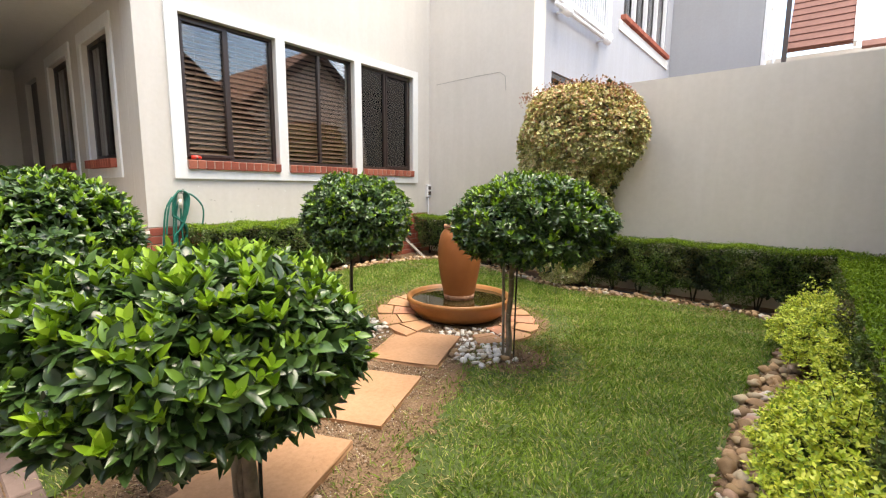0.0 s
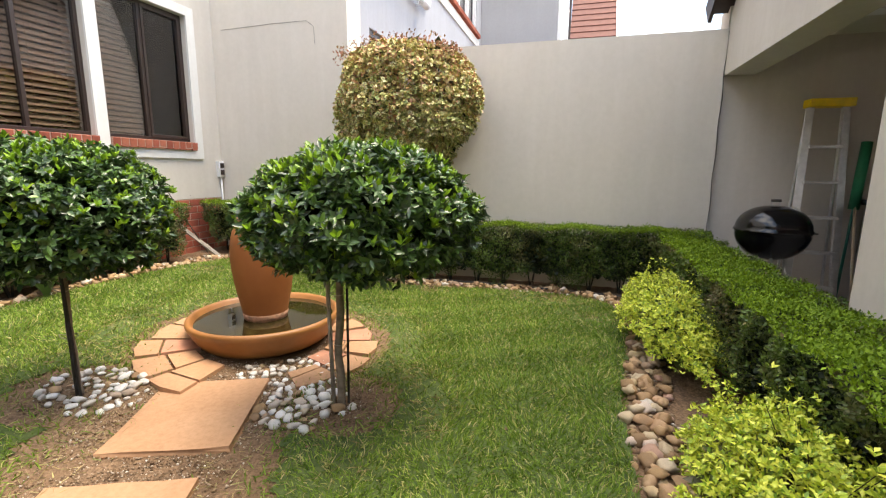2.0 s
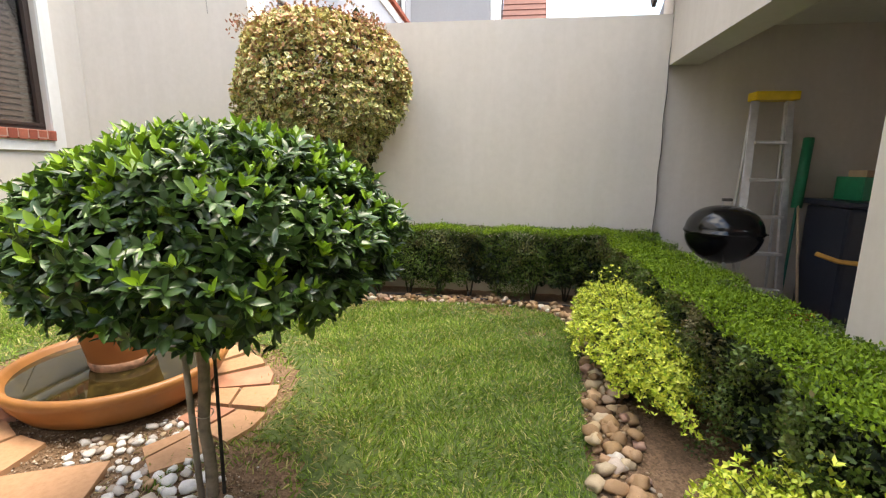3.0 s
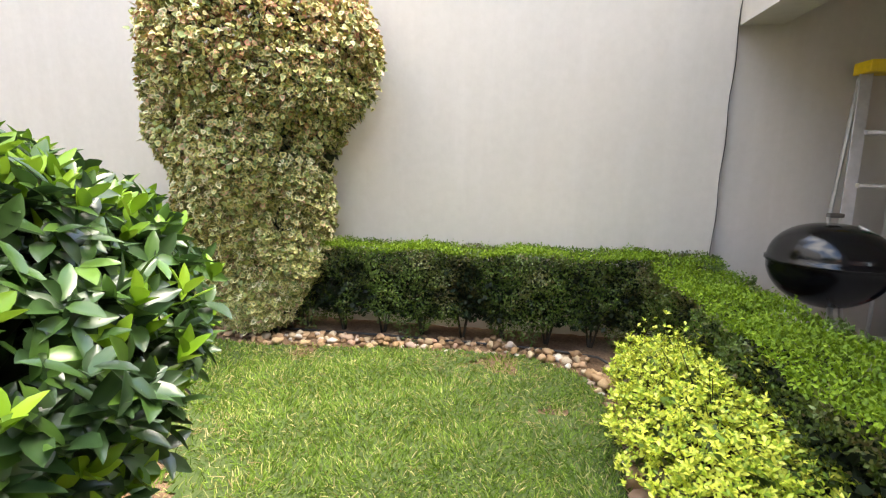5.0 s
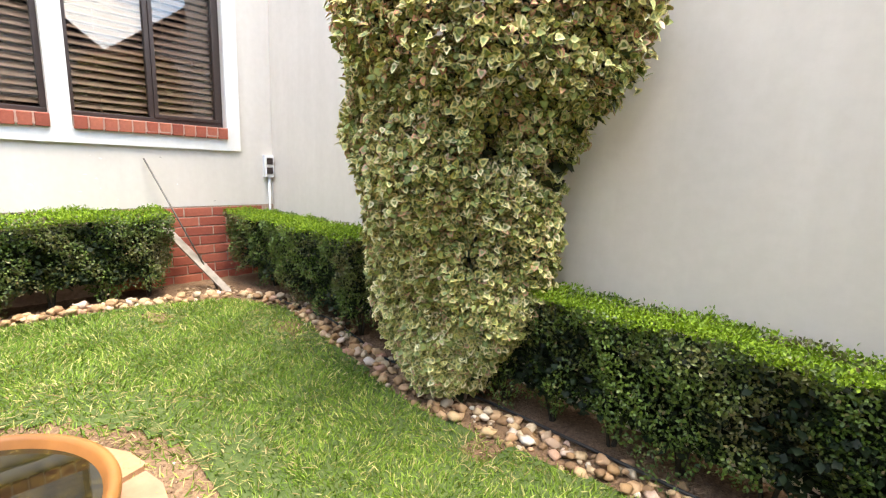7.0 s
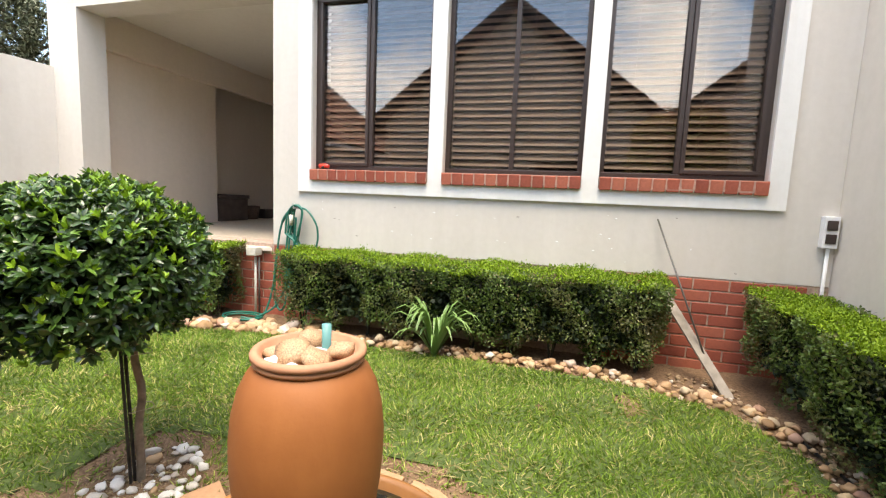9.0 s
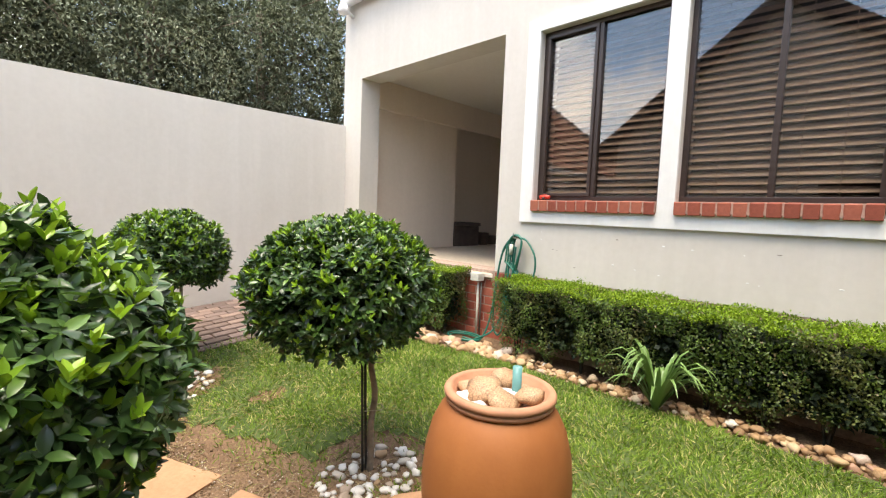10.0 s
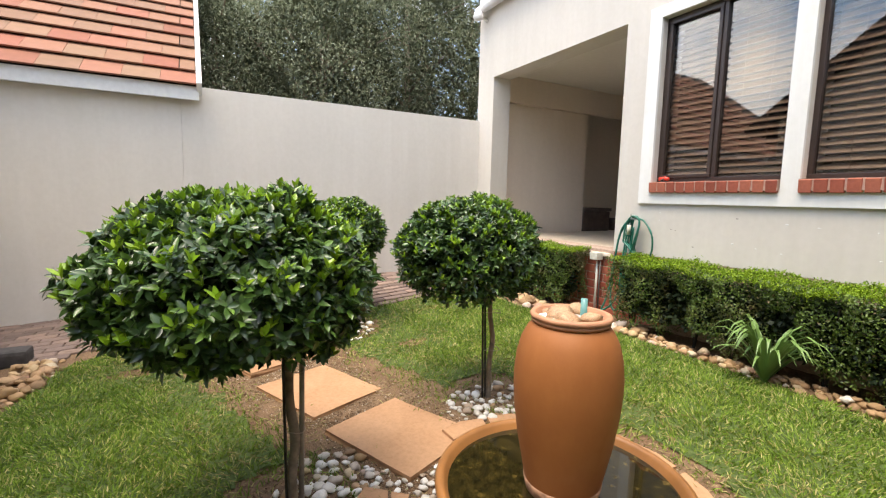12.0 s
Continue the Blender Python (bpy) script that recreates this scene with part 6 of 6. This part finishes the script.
# ---- grass ----
def grass():
    rng = np.random.default_rng(71)
    n = 380000
    x, y = rng.uniform(-4.5, 0.05, n), rng.uniform(0.05, 5.4, n)
    ok = inside(x, y, LAWN)
    gap = path_gap(x, y)
    edge = edge_distance(x, y, LAWN)
    worn = np.sin(x * 5.1 + 1) * np.cos(y * 4.3) * 0.5 + np.sin(x * 11 + y * 7) * 0.25
    ok &= rng.uniform(0, 1, n) < np.clip(smooth((gap + 0.1) / 0.4) * 1.05 + 0.02, 0, 1) * np.clip(0.5 + edge / 0.15, 0, 1)
    for bx, by, br in PATCHES:
        ok &= (np.hypot(x - bx, (y - by) * 1.6) > br * rng.uniform(0.1, 1.7, len(x)) * (1 + 0.4 * np.sin(x * 17 + 1) * np.sin(y * 21))) | (rng.uniform(0, 1, len(x)) < 0.25)
    ok &= (gap > -0.25) & ~((gap < 0.35) & (rng.uniform(-1, 1, n) < worn * 0.9))
    x, y = x[ok], y[ok]
    z = ground_z(x, y)
    n = len(x)
    field = np.stack([np.sin(x * 13 + y * 5), np.cos(y * 12 - x * 6), np.zeros(n)], 1) * 0.35
    v, q = blades(np.stack([x, y, z], 1), rng.normal(0, 0.45, (n, 3)) + field + np.array([0, 0, 0.6]), 0.042, 0.0055, rng)
    link_mesh("grass", arrays_mesh("grass", v, q), L_GRASS, None, "mown green grass with paler dry blades", False, "stuff", "grass")
    n = 26000
    x, y = rng.uniform(-4.3, 0, n), rng.uniform(0.3, 5.2, n)
    gap = path_gap(x, y)
    for bx, by, br in PATCHES:
        gap = np.where(np.hypot(x - bx, (y - by) * 1.6) < br * 1.1, 0.2, gap)
    ok = (gap > -0.24) & (gap < 0.42) & (rng.uniform(0, 1, n) < 0.35 + 0.65 * (np.sin(x * 9 + 2) * np.cos(y * 8) > 0)) & inside(x, y, LAWN)
    x, y = x[ok], y[ok]
    d = rng.normal(0, 1, (len(x), 3)) * np.array([1, 1, 0.12]) + np.array([0, 0, 0.1])
    v, q = blades(np.stack([x, y, ground_z(x, y) + np.where(gap[ok] > 0.08, 0.022, 0.006)], 1), d, 0.05, 0.0034, rng)
    link_mesh("dry_grass", arrays_mesh("dry_grass", v, q), M_STRAW, None, "dry straw-coloured grass runners", False, "stuff", "grass")


M_STRAW = leafmat("straw", [(0, (0.28, 0.2, 0.09)), (0.6, (0.42, 0.34, 0.17)), (1, (0.2, 0.24, 0.08))], 0.8, 0.2, 0.1)
grass()


# ---- loose stones ----
def along(line, s):
    d = [0.0]
    for (x0, y0), (x1, y1) in zip(line, line[1:]):
        d.append(d[-1] + math.hypot(x1 - x0, y1 - y0))
    t = s * d[-1]
    for i in range(len(line) - 1):
        if t <= d[i + 1] or i == len(line) - 2:
            k = (t - d[i]) / (d[i + 1] - d[i])
            (x0, y0), (x1, y1) = line[i], line[i + 1]
            nx, ny = (y1 - y0), -(x1 - x0)
            L = math.hypot(nx, ny)
            return x0 + (x1 - x0) * k, y0 + (y1 - y0) * k, nx / L, ny / L


def border(name, line, count, width, lo, hi, seed, label):
    rng = random.Random(seed)
    g0 = float(ground_z(np.array(line[0][0]), np.array(line[0][1])))
    t = thing(name, (line[0][0], line[0][1], g0), label, "stones", "stone borders")
    for i in range(count):
        x, y, nx, ny = along(line, (i + rng.random()) / count)
        o = rng.uniform(0, width)
        size = rng.uniform(lo, hi)
        gx, gy = x + nx * o, y + ny * o
        z = float(ground_z(np.array(gx), np.array(gy))) + size * 0.2 + (0.02 if rng.random() < 0.25 else 0)
        place_stone("rock", ROCKS[i % 8], M_ROCK, gx, gy, z, size, rng, t)


border("stone_border", [(-0.22, 0.3), (-0.36, 0.42)] + LAWN[0:9], 300, 0.22, 0.04, 0.1, 1, "rounded tan river rocks edging the lawn by the yellow shrubs")
border("stone_border", LAWN[8:16], 290, 0.2, 0.03, 0.075, 2, "rounded tan river rocks edging the lawn along the boundary wall")
border("stone_border", LAWN[15:20], 240, 0.16, 0.03, 0.08, 3, "rounded tan river rocks edging the lawn along the house hedge")
border("stone_border", LAWN[18:21] + [(-4.3, 0.55)], 90, 0.2, 0.06, 0.12, 4, "larger tan rocks below the patio floor")


def pebble_ring(centre, seed, n, spread, name="pebble_ring", label="white and cream pebbles heaped round the tree's foot", lo=0.028, hi=0.072):
    rng = random.Random(seed)
    bx, by = centre
    g = float(ground_z(np.array(bx), np.array(by)))
    t = thing(name, (bx, by, g), label, "pebbles", "pebble rings")
    placed = []
    for i in range(n):
        size = rng.uniform(lo, hi)
        for k in range(30):
            a, r = rng.uniform(0, math.tau), spread * rng.uniform(0, 1) ** 0.55
            x, y = bx + r * math.cos(a), by + r * 0.85 * math.sin(a)
            if all(math.hypot(x - p, y - q) > (size + s) * 0.36 for p, q, s in placed) and all(math.hypot(x - p, y - q) > 0.04 + size * 0.4 for p, q in TREES.values()) and path_slab_gap(x, y) > size * 0.4:
                break
        placed.append((x, y, size))
        tan = rng.random() < 0.14
        place_stone("pebble", (TANS if tan else PEBBLES)[i % 6], M_ROCK if tan else M_PEBBLE, x, y, float(ground_z(np.array(x), np.array(y))) + size * 0.22, size, rng, t)


def path_slab_gap(x, y):
    """How far outside the stepping slabs and the bowl a point is."""
    best = math.hypot(x - URN[0], y - URN[1]) - 0.43
    c, s = math.cos(radians(23)), math.sin(radians(23))
    for sx, sy in SLABS:
        dx, dy = x - sx, y - sy
        u, w = abs(dx * c + dy * s) - 0.27, abs(-dx * s + dy * c) - 0.32
        best = min(best, max(u, w))
    return best


def filler_stones(line, count, width, seed):
    """Small stones that fill the gaps of the borders."""
    rng = np.random.default_rng(seed)
    bm = bmesh.new()
    bmesh.ops.create_icosphere(bm, subdivisions=1, radius=0.5)
    bv = np.array([v.co for v in bm.verts])
    bf = np.array([[v.index for v in f.verts] for f in bm.faces])
    bm.free()
    vs, fs = [], []
    for i in range(count):
        x, y, nx, ny = along(line, rng.uniform(0, 1))
        o = rng.uniform(-0.02, width + 0.05)
        x, y = x + nx * o, y + ny * o
        size = rng.uniform(0.015, 0.045)
        a = rng.uniform(0, math.tau)
        p = bv * np.array([1, rng.uniform(0.6, 0.9), rng.uniform(0.4, 0.65)]) * (1 + rng.uniform(-0.16, 0.16, (len(bv), 1))) * size
        p = np.stack([p[:, 0] * math.cos(a) - p[:, 1] * math.sin(a) + x, p[:, 0] * math.sin(a) + p[:, 1] * math.cos(a) + y, p[:, 2] + float(ground_z(np.array(x), np.array(y))) + size * 0.15], 1)
        fs.append(bf + len(vs) * len(bv))
        vs.append(p)
    link_mesh("small_stones", arrays_mesh("small_stones", np.concatenate(vs), np.concatenate(fs)), M_FILL, None, "small tan stones between the border rocks", True, "stuff", "stones")


M_FILL = leafmat("small_stone", [(0, (0.13, 0.075, 0.045)), (0.5, (0.3, 0.2, 0.11)), (0.85, (0.4, 0.31, 0.22)), (1, (0.6, 0.55, 0.48))], 0.75, 0.3, 0.0)
filler_stones([(-0.22, 0.3), (-0.36, 0.42)] + LAWN[0:9], 450, 0.2, 61)
filler_stones(LAWN[8:16], 420, 0.16, 62)
filler_stones(LAWN[15:20], 300, 0.13, 63)
filler_stones([(-4.3, 4.75), (-4.7, 4.75)], 90, 0.3, 64)

RINGS = (((-2.83, 2.42), 62, 0.26), ((-1.78, 2.68), 50, 0.26), ((-1.3, 0.75), 48, 0.26), ((-2.42, 0.66), 60, 0.28))
TANS = [m.copy() for m in PEBBLES]
for m in TANS:
    m.materials.clear()
for i, (c, n, r) in enumerate(RINGS):
    pebble_ring(c, 80 + i, n, r)
rngp = random.Random(95)
ang = radians(-42)
pebble_ring((URN[0] + 0.62 * math.cos(ang), URN[1] + 0.62 * math.sin(ang)), 96, 84, 0.3, "fountain_pebbles", "small white and brown pebbles beside the terracotta bowl", 0.025, 0.055)


# ---- pavers ----
def pavers():
    t = thing("pavement", (-1.8, -0.4, 0.1), "worn brown clay brick paving beside the south wall", "paving", "", "structure")
    me = brick_mesh("paver", 0.196, 0.096, 0.05, 0.006)
    rng = random.Random(77)
    count = 0
    for j in range(13):
        for i in range(26):
            x, y = -4.35 + i * 0.204 + (0.1 if j % 2 else 0), YS + 0.06 + j * 0.102
            if y > 0.22 + 0.14 * smooth((x + 0.8) / 0.8) or x > 0.75:
                continue
            g = float(ground_z(np.array(x), np.array(y)))
            gx = float(ground_z(np.array(x + 0.1), np.array(y))) - float(ground_z(np.array(x - 0.1), np.array(y)))
            instance("paver", me, M_PAVER, Matrix.Translation((x, y, g - 0.008 + rng.uniform(-0.002, 0.002))) @ Matrix.Rotation(-gx / 0.2, 4, "Y") @ Matrix.Rotation(rng.uniform(-0.01, 0.01), 4, "Z"), t)


pavers()


def plinth_bricks():
    t = thing("brick_plinth", (XW, 2, 0), "red face brick plinth with recessed joints", "plinth", "", "structure")
    me = brick_mesh("brick", 0.03, 0.212, 0.071, 0.004)
    rng = random.Random(78)
    for j in range(9):
        z = 0.792 - j * 0.081
        for i in range(31):
            y = -1.0 + i * 0.222 + (0.111 if j % 2 else 0)
            if y > HOUSE_N - 0.1 or (2.2 < y < 4.4) or (j == 0 and OPEN[0] < y < OPEN[1]):
                continue
            if z < float(ground_z(np.array(XW + 0.1), np.array(y))) - 0.05:
                continue
            instance("brick", me, M_BRICK, Matrix.Translation((XW - 0.012 + rng.uniform(-0.001, 0.001), y, z)), t)


plinth_bricks()
